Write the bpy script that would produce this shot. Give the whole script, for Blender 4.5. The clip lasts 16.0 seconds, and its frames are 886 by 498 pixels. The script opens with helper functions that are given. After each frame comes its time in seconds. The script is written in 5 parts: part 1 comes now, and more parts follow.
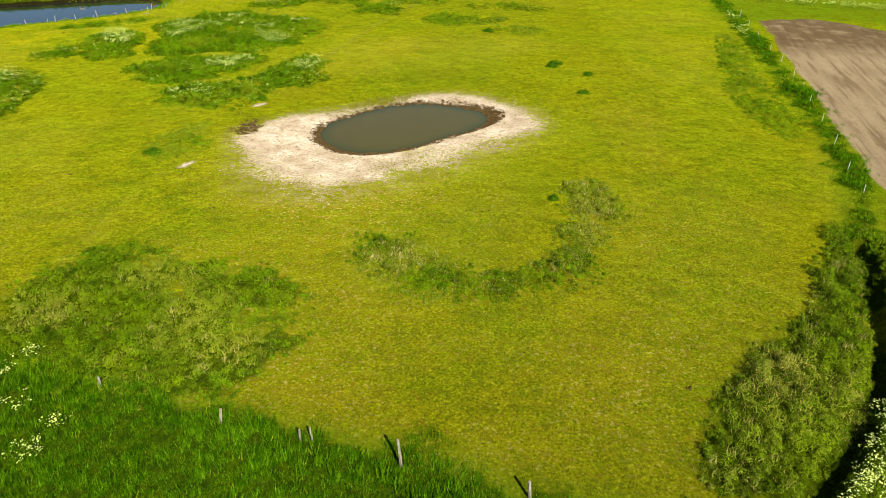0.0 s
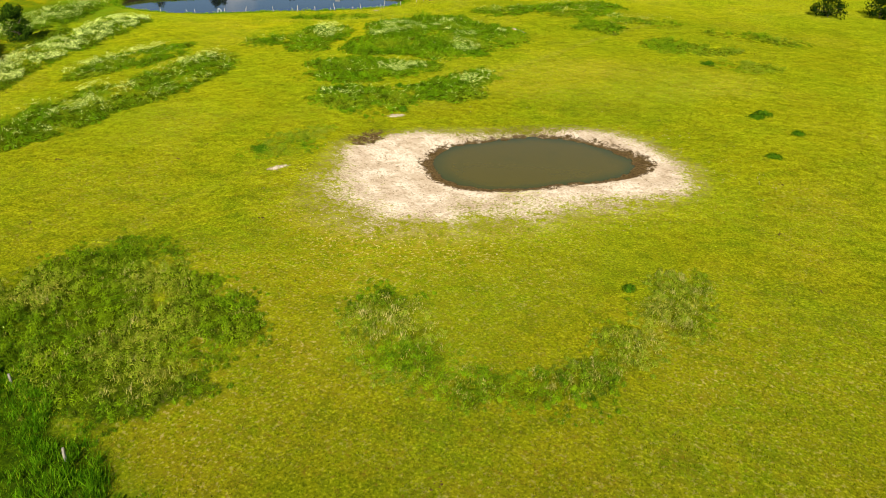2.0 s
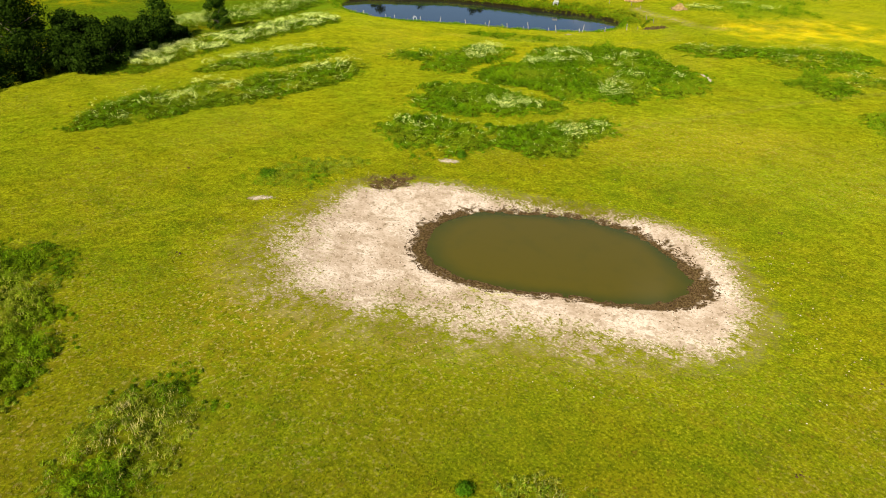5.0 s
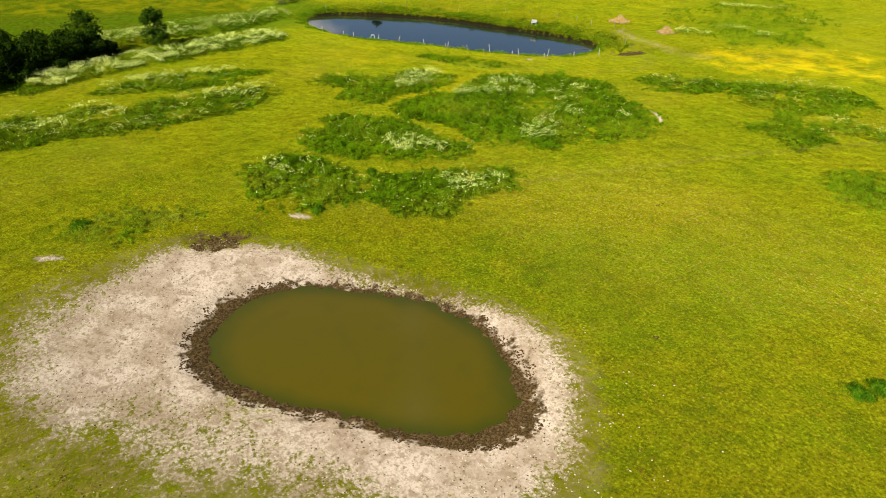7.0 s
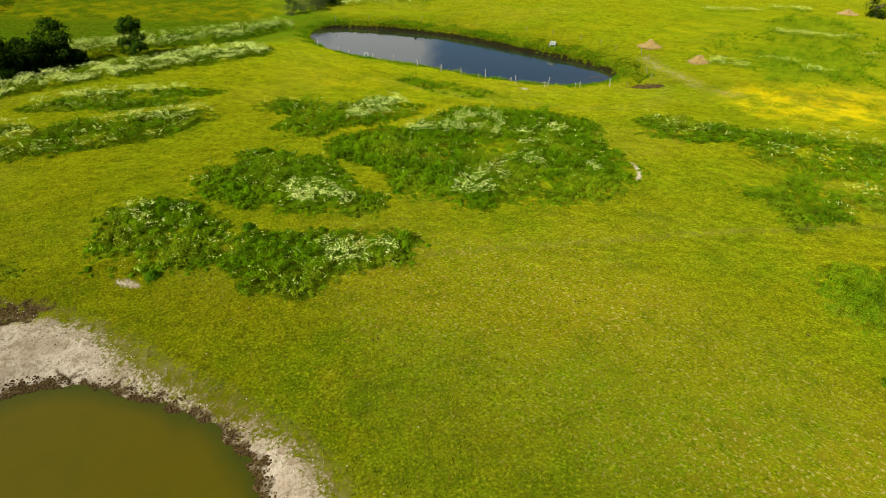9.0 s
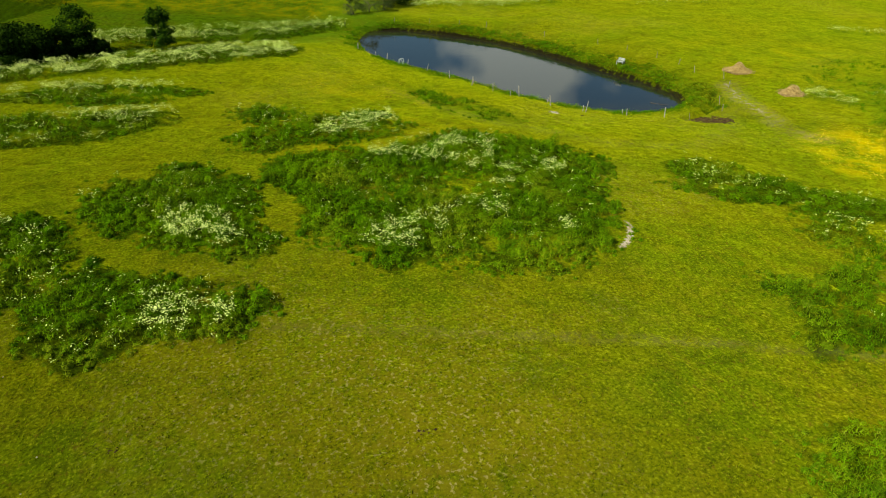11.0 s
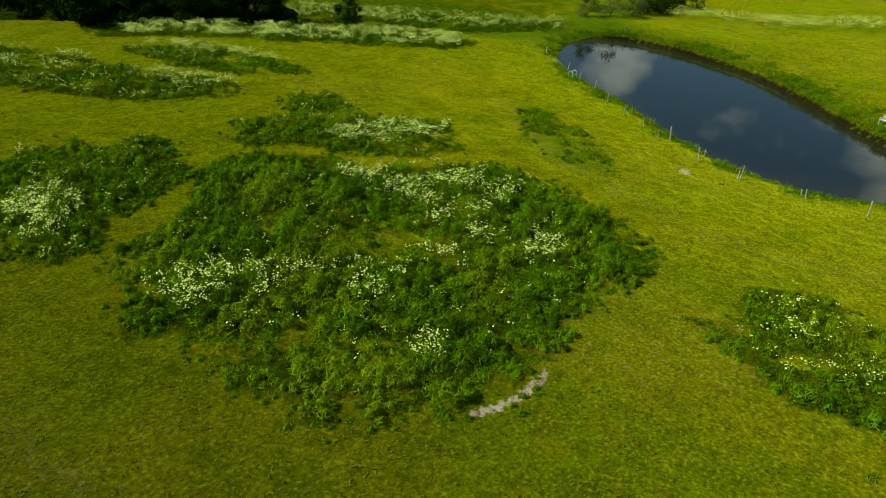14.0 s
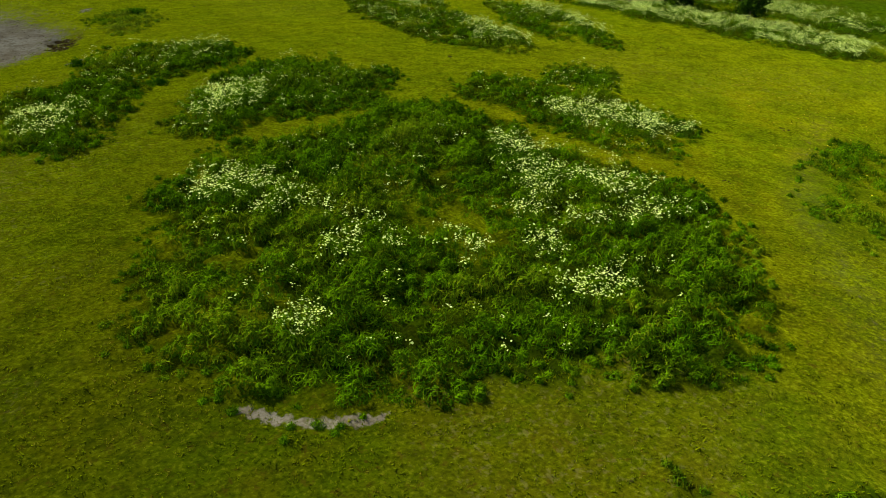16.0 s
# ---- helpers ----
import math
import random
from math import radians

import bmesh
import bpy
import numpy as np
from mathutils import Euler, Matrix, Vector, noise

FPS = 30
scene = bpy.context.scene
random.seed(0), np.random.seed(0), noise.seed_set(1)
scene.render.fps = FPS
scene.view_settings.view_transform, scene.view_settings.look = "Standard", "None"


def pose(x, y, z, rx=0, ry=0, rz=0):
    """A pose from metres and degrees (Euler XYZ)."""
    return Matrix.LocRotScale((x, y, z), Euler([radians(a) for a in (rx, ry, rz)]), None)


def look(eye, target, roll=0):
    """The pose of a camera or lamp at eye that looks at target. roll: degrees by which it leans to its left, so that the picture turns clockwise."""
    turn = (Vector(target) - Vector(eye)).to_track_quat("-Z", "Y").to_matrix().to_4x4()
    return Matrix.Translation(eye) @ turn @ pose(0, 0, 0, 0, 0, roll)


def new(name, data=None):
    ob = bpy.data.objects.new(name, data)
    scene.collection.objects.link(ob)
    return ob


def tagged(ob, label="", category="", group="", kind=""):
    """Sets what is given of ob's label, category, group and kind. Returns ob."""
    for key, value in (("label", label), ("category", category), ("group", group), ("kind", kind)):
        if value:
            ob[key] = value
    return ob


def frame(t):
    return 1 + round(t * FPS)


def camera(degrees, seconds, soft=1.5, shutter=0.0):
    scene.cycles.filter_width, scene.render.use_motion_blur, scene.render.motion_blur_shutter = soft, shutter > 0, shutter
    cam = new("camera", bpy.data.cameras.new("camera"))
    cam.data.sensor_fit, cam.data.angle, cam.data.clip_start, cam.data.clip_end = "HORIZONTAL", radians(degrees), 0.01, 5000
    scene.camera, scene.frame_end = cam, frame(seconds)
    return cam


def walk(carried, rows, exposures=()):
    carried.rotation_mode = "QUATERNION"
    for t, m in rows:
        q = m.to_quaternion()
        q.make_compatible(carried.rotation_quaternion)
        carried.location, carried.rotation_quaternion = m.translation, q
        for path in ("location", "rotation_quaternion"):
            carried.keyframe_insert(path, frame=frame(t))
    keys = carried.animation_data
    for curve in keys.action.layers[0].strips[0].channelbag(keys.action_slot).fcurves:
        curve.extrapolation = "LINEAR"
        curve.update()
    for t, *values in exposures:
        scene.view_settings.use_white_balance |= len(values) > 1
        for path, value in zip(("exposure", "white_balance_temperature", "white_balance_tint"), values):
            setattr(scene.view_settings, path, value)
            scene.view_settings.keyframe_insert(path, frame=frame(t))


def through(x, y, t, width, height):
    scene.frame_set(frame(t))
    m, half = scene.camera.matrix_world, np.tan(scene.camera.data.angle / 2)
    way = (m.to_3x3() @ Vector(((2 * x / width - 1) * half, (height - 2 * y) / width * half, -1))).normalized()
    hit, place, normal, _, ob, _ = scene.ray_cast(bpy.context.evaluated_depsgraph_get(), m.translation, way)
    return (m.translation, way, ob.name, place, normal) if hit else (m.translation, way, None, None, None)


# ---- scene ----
cam = camera(64.9, 16.0, soft=1.0)
METRES, EYE, TILT, LEAN, TURN = 140.0, 23.3, 0.0, 0.0, 0.0
ROWS = [
    (0.0, 0.0, 0.0, 0.0, 0.68, -30.71, -1.14),
    (0.5, 0.0257, 0.0174, -0.0, 5.37, -30.71, -1.06),
    (1.0, 0.0497, 0.0366, -0.0004, 11.24, -30.7, -0.96),
    (1.5, 0.0723, 0.0579, -0.0015, 18.76, -30.72, -0.82),
    (2.0, 0.0927, 0.0812, -0.0029, 25.94, -30.7, -0.69),
    (2.5, 0.1108, 0.1064, -0.0043, 31.88, -30.64, -0.57),
    (3.0, 0.1261, 0.1327, -0.0058, 36.26, -30.56, -0.54),
    (5.5, 0.1643, 0.2768, -0.0093, 54.04, -30.11, -0.61),
    (6.0, 0.1648, 0.307, -0.0099, 54.08, -30.01, -0.67),
    (6.5, 0.1635, 0.3375, -0.0105, 54.84, -29.84, -0.74),
    (7.0, 0.1609, 0.3687, -0.0109, 57.19, -29.67, -0.76),
    (7.5, 0.1565, 0.3996, -0.0116, 57.44, -29.5, -0.83),
    (8.0, 0.1509, 0.4298, -0.0122, 61.03, -29.39, -0.92),
    (8.5, 0.1443, 0.4613, -0.0128, 64.95, -29.35, -0.94),
    (9.0, 0.1367, 0.4891, -0.0151, 64.99, -29.26, -0.99),
    (11.5, 0.0776, 0.6379, -0.0343, 82.56, -28.91, -1.25),
    (12.0, 0.0617, 0.6659, -0.0381, 87.68, -28.87, -1.35),
    (12.5, 0.0446, 0.6933, -0.0417, 92.21, -28.87, -1.35),
    (13.0, 0.0259, 0.7193, -0.0454, 96.16, -28.85, -1.43),
    (13.5, 0.0058, 0.7438, -0.0495, 101.37, -28.91, -1.52),
    (14.0, -0.0157, 0.7672, -0.0541, 108.46, -29.05, -1.63),
    (14.5, -0.0389, 0.7887, -0.0601, 117.52, -29.24, -1.73),
    (15.0, -0.064, 0.8082, -0.0658, 128.58, -29.47, -1.8),
    (15.5, -0.0907, 0.8248, -0.0714, 139.48, -29.76, -1.76),
    (16.0, -0.1185, 0.8371, -0.0771, 150.29, -29.97, -1.7),
]
LIGHTING = ((0.0, 1.18, 6500, 3), (3.0, 1.22, 6500, 8), (5.5, 1.20, 6500, 10), (9.0, 1.02, 6500, 0), (11.5, 0.76, 6500, -11), (12.5, 0.66, 6500, -13), (15.0, 0.68, 6500, -15), (16.0, 0.92, 6500, -12))
walk(cam, [(t, pose(0, 0, EYE, TILT, LEAN, TURN) @ pose(METRES * x, METRES * y, METRES * z, 90 + pitch, roll, yaw)) for t, x, y, z, yaw, pitch, roll in ROWS], LIGHTING)

# ---- sun, sky and exposure ----
SUN = Vector((0.375, -0.927, 0.0)).normalized() * math.cos(radians(39.5)) + Vector((0, 0, math.sin(radians(39.5))))
lamp = bpy.data.lights.new("sun", "SUN")
lamp.energy, lamp.angle, lamp.color = 5.0, radians(0.55), (1.0, 0.93, 0.80)
sun = new("sun", lamp)
sun.matrix_world = look(tuple(SUN * 100), (0, 0, 0))

world = bpy.data.worlds.new("sky")
scene.world = world
world.use_nodes = True
wn, wl = world.node_tree.nodes, world.node_tree.links
wn.clear()
w_out, w_bg = wn.new("ShaderNodeOutputWorld"), wn.new("ShaderNodeBackground")
w_sky = wn.new("ShaderNodeTexSky")
w_sky.sky_type, w_sky.sun_disc = "NISHITA", False
w_sky.sun_elevation, w_sky.sun_rotation = radians(39.5), math.atan2(0.375, -0.927)
w_bg.inputs["Strength"].default_value = 0.05
w_sky.ozone_density, w_sky.dust_density = 3.0, 0.3
w_co, w_map, w_noise, w_ramp, w_mix = (wn.new(n) for n in ("ShaderNodeTexCoord", "ShaderNodeMapping", "ShaderNodeTexNoise", "ShaderNodeValToRGB", "ShaderNodeMixRGB"))
w_map.inputs["Scale"].default_value = (5.0, 5.0, 9.0)
w_map.inputs["Location"].default_value = (0.35, 0.2, 0.0)
w_noise.inputs["Scale"].default_value, w_noise.inputs["Detail"].default_value = 1.5, 7
w_ramp.color_ramp.elements[0].position, w_ramp.color_ramp.elements[1].position = 0.60, 0.76
w_mix.inputs["Color2"].default_value = (9.5, 9.3, 9.2, 1)
wl.new(w_co.outputs["Generated"], w_map.inputs["Vector"])
wl.new(w_map.outputs[0], w_noise.inputs["Vector"])
cloud = w_noise.outputs[0]
for way, reach in (((-0.915, 0.29, 0.297), 0.9915), ((-0.973, -0.065, 0.22), 0.9982), ((-0.90, 0.37, 0.215), 0.994)):
    w_dot, w_near, w_add = wn.new("ShaderNodeVectorMath"), wn.new("ShaderNodeMapRange"), wn.new("ShaderNodeMath")
    w_dot.operation, w_add.operation = "DOT_PRODUCT", "ADD"
    w_dot.inputs[1].default_value = Vector(way).normalized()
    for i, v in enumerate((reach, 1.0, 0.0, 0.26)):
        w_near.inputs[i + 1].default_value = v
    wl.new(w_co.outputs["Generated"], w_dot.inputs[0])
    wl.new(w_dot.outputs["Value"], w_near.inputs[0])
    wl.new(cloud, w_add.inputs[0])
    wl.new(w_near.outputs[0], w_add.inputs[1])
    cloud = w_add.outputs[0]
wl.new(cloud, w_ramp.inputs[0])
wl.new(w_ramp.outputs[0], w_mix.inputs["Fac"])
wl.new(w_sky.outputs[0], w_mix.inputs["Color1"])
wl.new(w_mix.outputs[0], w_bg.inputs["Color"])
wl.new(w_bg.outputs[0], w_out.inputs["Surface"])


# ---- plan: outlines of ponds and patches ----
class Blob:
    """An oval with a wavy outline: centre, turn in degrees, two half axes, and the waves of its radius."""

    def __init__(self, x, y, turn, sx, sy, waves=(1.0,)):
        self.x, self.y, self.turn, self.sx, self.sy, self.waves = x, y, radians(turn), sx, sy, waves

    def radius(self, th):
        r = np.full_like(th, self.waves[0])
        for i in range(1, len(self.waves)):
            k = (i + 1) // 2
            r = r + self.waves[i] * (np.cos(k * th) if i % 2 else np.sin(k * th))
        return r

    def d(self, x, y):
        """Metres outside the outline, negative inside."""
        c, s = math.cos(self.turn), math.sin(self.turn)
        u = ((x - self.x) * c + (y - self.y) * s) / self.sx
        v = (-(x - self.x) * s + (y - self.y) * c) / self.sy
        q = np.hypot(u, v) + 1e-6
        r = np.hypot(x - self.x, y - self.y)
        return r * (1 - self.radius(np.arctan2(v, u)) / q)

    def v(self, x, y):
        return -(x - self.x) * math.sin(self.turn) + (y - self.y) * math.cos(self.turn)


def line_d(x, y, pts):
    """Distance to a bent line."""
    best = np.full_like(x, 1e9)
    for (ax, ay), (bx, by) in zip(pts, pts[1:]):
        dx, dy = bx - ax, by - ay
        t = np.clip(((x - ax) * dx + (y - ay) * dy) / (dx * dx + dy * dy), 0, 1)
        best = np.minimum(best, np.hypot(x - ax - t * dx, y - ay - t * dy))
    return best


def lattice(ix, iy, seed):
    n = (ix.astype(np.int64) * 374761393 + iy.astype(np.int64) * 668265263 + seed * 1442695041) & 0x7FFFFFFF
    n = ((n ^ (n >> 13)) * 1274126177) & 0x7FFFFFFF
    return ((n ^ (n >> 16)) & 0xFFFF) / 65535.0


def vn(x, y, size, seed=0):
    """Smooth noise from 0 to 1 with features of that size in metres."""
    x, y = x / size + 1000.0, y / size + 1000.0
    ix, iy = np.floor(x), np.floor(y)
    fx, fy = x - ix, y - iy
    fx, fy = fx * fx * (3 - 2 * fx), fy * fy * (3 - 2 * fy)
    a = lattice(ix, iy, seed) * (1 - fx) + lattice(ix + 1, iy, seed) * fx
    b = lattice(ix, iy + 1, seed) * (1 - fx) + lattice(ix + 1, iy + 1, seed) * fx
    return a * (1 - fy) + b * fy


def fbm(x, y, size, seed=0):
    return 0.55 * vn(x, y, size, seed) + 0.28 * vn(x, y, size / 2.1, seed + 1) + 0.17 * vn(x, y, size / 4.3, seed + 2)


def smooth(a, b, v):
    t = np.clip((v - a) / (b - a), 0, 1)
    return t * t * (3 - 2 * t)


pond_small = Blob(-4.1, 64.0, 32, 8.3, 5.35, (1.0, -0.01, 0.0, 0.04, 0.02, 0.02, -0.04, -0.02, -0.035))
rim_small = Blob(-3.7, 63.9, 35, 9.2, 6.15, (1.0, -0.02, 0.02, 0.065, -0.01, 0.02, -0.06, -0.035, -0.035))
sand_area = Blob(-5.1, 61.0, 34, 14.32, 9.51, (1.00, -0.01, 0.01, 0.09, 0.01, 0.04, -0.04, -0.09, -0.02))
mud_hole = Blob(-18.3, 60.8, 74, 1.95, 1.15, (1.0, 0.03, -0.02, 0.07, 0.0, 0.0, 0.06))
pond_large = Blob(-68.9, 110.3, 32, 21.3, 10.0, (1.01, 0.0, 0.01, 0.13, -0.01, 0.02, -0.01, -0.03, 0.01, -0.02, 0.03))
WATER_SMALL, WATER_LARGE = -0.95, -2.3

# patches of tall grass in the pasture
patch_near_pond = Blob(-23.3, 69.0, 10, 5.5, 4.1, (1.0, 0.0, -0.01, 0.03, 0.0, -0.04, 0.04))
patch_near_low = Blob(-17.3, 77.1, 66, 6.1, 4.1, (1.0, 0.0, -0.01, 0.10, 0.03, 0.0, 0.12))
patch_inner = Blob(-28.8, 78.5, 32, 7.43, 5.40, (0.98, -0.02, 0.0, 0.06, 0.0, 0.16, -0.01, 0.0, -0.01, 0.02, 0.02))
patch_round = Blob(-28.9, 95.8, 85, 12.29, 11.06, (0.99, 0.0, -0.01, -0.03, 0.02, -0.06, 0.05, -0.04, -0.01, 0.03, 0.06, -0.04, 0.0))
patch_back = Blob(-43.2, 86.9, 88, 7.06, 5.45, (0.96, 0.0, 0.01, 0.09, -0.02, 0.22, 0.02, -0.15, 0.02, 0.0, -0.07))
patch_west = Blob(-45.6, 60.2, -86, 15.2, 5.3, (0.97, 0.0, 0.0, 0.14, -0.10, 0.0, 0.0, -0.03, 0.10))
patch_north = Blob(-27.2, 115.1, 21, 5.08, 3.71, (1.0, 0.04, 0.04, -0.01, 0.10, -0.01, 0.09, 0.03, 0.04))
patch_north_far = Blob(-18.0, 121.8, 55, 6.8, 5.2, (1.0, 0.07, -0.02, 0.08, -0.11))
patch_north_low = Blob(-15.6, 118.6, 30, 5.6, 3.0)
patch_front = Blob(-16.1, 31.5, -20, 8.89, 6.85, (0.99, 0.0, -0.01, 0.03, 0.0, -0.03, 0.03, -0.05, -0.05, 0.03, -0.02))
patch_corner = Blob(19.6, 28.9, 52, 11.4, 2.8, (0.98, -0.06, -0.02, 0.14, -0.03, 0.14, 0.07, 0.04, 0.06))
patch_verge = Blob(34.2, 78.0, 79, 17.2, 3.0, (1.0, 0.05, 0.06, 0.20, 0.04, 0.12, -0.10))
patch_weed = Blob(-22.9, 56.9, 80, 4.2, 2.6, (1.0, -0.02, 0.01, 0.08, -0.07, 0.06, 0.02))
CRESCENT = ((-4.6, 40.0), (-3.2, 37.2), (-1.0, 35.8), (2.2, 34.8), (5.1, 35.4), (7.4, 36.9), (9.3, 39.8), (10.4, 43.4), (10.6, 46.6), (10.4, 49.8))
crescent = tuple(Blob((ax + bx) / 2, (ay + by) / 2, math.degrees(math.atan2(by - ay, bx - ax)), 0.5 * math.hypot(bx - ax, by - ay) + 0.7, w) for (ax, ay), (bx, by), w in zip(CRESCENT, CRESCENT[1:], (2.3, 2.2, 2.0, 1.8, 1.8, 1.8, 2.0, 2.1, 2.0)))
far_weeds = (Blob(3.5, 105.5, 20, 6.0, 3.2), Blob(9.2, 99.6, 10, 4.8, 1.8), Blob(-6.5, 116.5, 15, 6.5, 2.6), Blob(9.0, 114.5, 0, 7.0, 2.4), Blob(-1.5, 106.5, 40, 3.4, 1.8), Blob(-12.0, 111.5, 40, 4.2, 1.6))
meadow_north = Blob(-45.0, 152.0, 122, 20.0, 11.5, (1.0, 0.0, 0.0, 0.1, 0.05, 0.06, 0.0, 0.05, 0.06))
patch_slope = Blob(-48.4, 101.0, 30, 6.5, 2.3, (0.98, -0.02, -0.02, 0.05, 0.10, -0.03, 0.05))
patch_strip = Blob(-54.9, 68.4, 84, 8.8, 3.4, (0.99, 0.02, 0.01, 0.05, 0.04, -0.02, -0.05, 0.01, 0.06))
bare_gap = Blob(-29.2, 97.0, 68, 6.5, 1.7)
PARSLEY_BELT = ((-104.0, 108.0), (-102.0, 119.0), (-106.0, 129.0), (-110.0, 143.0))
patch_edge = Blob(-11.4, 111.8, -37, 5.0, 3.4, (0.99, 0.0, 0.05, 0.01, 0.0, 0.05, 0.08, 0.04, -0.09))
patch_east = Blob(-0.5, 104.6, 30, 3.0, 2.6)
TALL = [patch_near_pond, patch_near_low, patch_north_low, patch_inner, patch_round, patch_back, patch_west, patch_north, patch_north_far, patch_front, patch_corner, patch_strip, patch_edge, patch_east, *far_weeds]
yellow_field = Blob(-25.5, 135.0, 49, 11.1, 7.7, (1.0, 0.03, -0.02, 0.16, -0.05, 0.03, -0.01, -0.04, -0.02))
VERGE = ((28.6, 41.5), (33.0, 50.4), (36.2, 63.0), (39.8, 85.0), (44.2, 114.0), (47.0, 128.0))
DITCH = ((28.4, 41.2), (24.4, 30.7), (22.3, 27.0), (19.3, 23.3), (14.6, 18.4), (9.0, 13.0))
DRAIN = ((-43.5, 121.5), (-45.2, 124.6), (-47.6, 126.9), (-49.8, 128.0))
PARSLEY_BAND = ((-61.0, 53.0), (-65.5, 64.0), (-68.0, 73.0), (-70.2, 79.0), (-72.5, 84.0))
HEDGE_FOOT = ((-66.0, 50.0), (-70.5, 58.0), (-75.5, 66.0), (-78.5, 77.0))
PARSLEY_FAR = ((-82.0, 63.0), (-84.5, 70.0), (-85.8, 77.0), (-87.2, 83.5), (-90.0, 90.5))
TRACK_A = ((14.0, 40.0), (14.3, 49.5), (18.2, 66.5), (25.2, 96.1), (29.0, 118.0))
TRACK_B = ((16.2, 40.0), (16.4, 49.5), (20.1, 66.5), (26.9, 94.0), (31.0, 118.0))
TRAIL = ((-23.0, 33.0), (-23.4, 41.9), (-22.5, 48.8), (-21.0, 54.0))
TRAIL_B = ((-14.7, 83.6), (-11.8, 96.0), (-9.2, 105.0), (-5.0, 116.0))
TRAIL_C = ((-5.0, 32.0), (-6.5, 40.7), (-8.3, 46.5))
PATH_HAY = ((-51.5, 130.6), (-50.3, 130.3), (-46.0, 129.0), (-40.9, 128.2), (-37.0, 127.6), (-34.1, 128.6))
PATH_POND = ((-52.0, 131.5), (-48.5, 129.0), (-44.2, 126.5), (-40.0, 124.0), (-34.5, 117.5), (-36.5, 110.0), (-45.2, 100.5), (-56.0, 94.0))


def bank_far(x, y):
    return pond_large.v(x, y) > 0


def bank_growth(x, y):
    """Metres outside the taller grass round the large pond, widest on the far side towards its east end."""
    d = pond_large.d(x, y)
    return np.where(bank_far(x, y), d - 1.8 - 2.6 * smooth(-84.0, -62.0, x), d - 2.0)


def height(x, y):
    """The lie of the land."""
    z = (fbm(x, y, 14.0, 5) - 0.5) * 0.30 + (vn(x, y, 1.7, 9) - 0.5) * 0.05
    flat = 1 - smooth(6, 16, pond_small.d(x, y))
    z = z * (1 - 0.6 * flat)
    d = d_small = pond_small.d(x, y)
    rim = np.where(d > 0, -0.95 + 0.42 * smooth(0, 2.2, d) + 0.13 * smooth(2.0, 5.0, d) + 0.40 * smooth(4.0, 11.0, d), -0.95 + 0.35 * np.maximum(d, -2.5))
    z = z + rim
    mud = mud_hole.d(x, y)
    z = z - 0.22 * (1 - smooth(-0.7, 0.7, mud))
    d = pond_large.d(x, y)
    far = smooth(-3, 3, pond_large.v(x, y))
    slope = -(2.08 - 0.35 * far) * np.exp(-np.maximum(d, 0) / (13.0 - 5.0 * far))
    lip = np.where(d > 0, -(0.22 + 0.37 * far) * (1 - smooth(0.0, 1.3 - 0.75 * far, d)), -(0.22 + 0.37 * far) + 0.45 * np.maximum(d, -3.0))
    z = z + np.where(d < 60, slope + lip, 0)
    z = z - 1.3 * (1 - smooth(0.15, 1.1, line_d(x, y, DITCH)))
    z = z - 0.7 * (1 - smooth(0.10, 0.75, line_d(x, y, DRAIN)))
    # the land falls away behind the flowering band, where the hedge stands
    z = z - 1.15 * smooth(2.0, 7.5, -0.937 * (x + 61.0) - 0.348 * (y - 53.0)) * smooth(3.0, 14.0, d)
    # hummocks of the tall growth, small lumps of the grazed turf, hoofprints in the clay
    t = smooth(0.8, -1.4, tall_soft(x, y))
    bare = smooth(1.5, -1.0, sand_area.d(x, y))
    z = z + t * 0.26 * smooth(0.34, 0.68, lumps(x, y)) * (0.5 + 0.8 * vn(x, y, 3.1, 203)) * (1 - bare) * (1 - 0.7 * smooth(7.0, 4.5, d))
    wet = smooth(2.2, 0.2, np.abs(d_small - 0.2))
    z = z + wet * 0.16 * (0.5 * vn(x, y, 0.55, 206) + 0.5 * vn(x, y, 0.44, 207) - 0.5)
    z = z + (1 - t) * (0.095 * (1 - 0.5 * bare) * (0.6 * vn(x, y, 0.62, 204) + 0.6 * vn(x, y, 0.44, 205)))
    return z


def ragged(x, y):
    return (fbm(x, y, 1.7, 211) - 0.5) * 3.0 + (fbm(x, y, 6.5, 213) - 0.5) * 1.2 - 0.12


def lumps(x, y):
    return 0.5 * vn(x, y, 0.62, 201) + 0.5 * vn(x, y, 0.34, 202)


def gap_d(x, y):
    """Metres outside the thin place in the round patch."""
    return bare_gap.d(x, y) + 6.0 * (fbm(x, y, 1.1, 217) - 0.30)


def tall_soft(x, y):
    """Metres outside the tall growth, with a ragged edge."""
    return tall_mask(x, y) + ragged(x, y)


def tall_mask(x, y):
    """Metres outside the tall growth, negative inside."""
    d = np.full_like(x, 1e9)
    for b in TALL:
        d = np.minimum(d, b.d(x, y))
    for b in crescent:
        d = np.minimum(d, b.d(x, y) + 0.20)
    d = np.maximum(d, -0.3 * gap_d(x, y) - 0.7)
    d = np.minimum(d, line_d(x, y, VERGE) - 1.2)
    d = np.minimum(d, line_d(x, y, DITCH) - 2.4)
    d = np.minimum(d, line_d(x, y, PARSLEY_BAND) - 3.4)
    d = np.minimum(d, line_d(x, y, PARSLEY_FAR) - 4.0)
    # darkens the ground where the hedge trees cast their shade
    d = np.minimum(d, line_d(x, y, HEDGE_FOOT) - 3.2)
    d = np.minimum(d, (y - (21.0 - 0.29 * x)) * 0.96)
    return np.minimum(d, bank_growth(x, y))


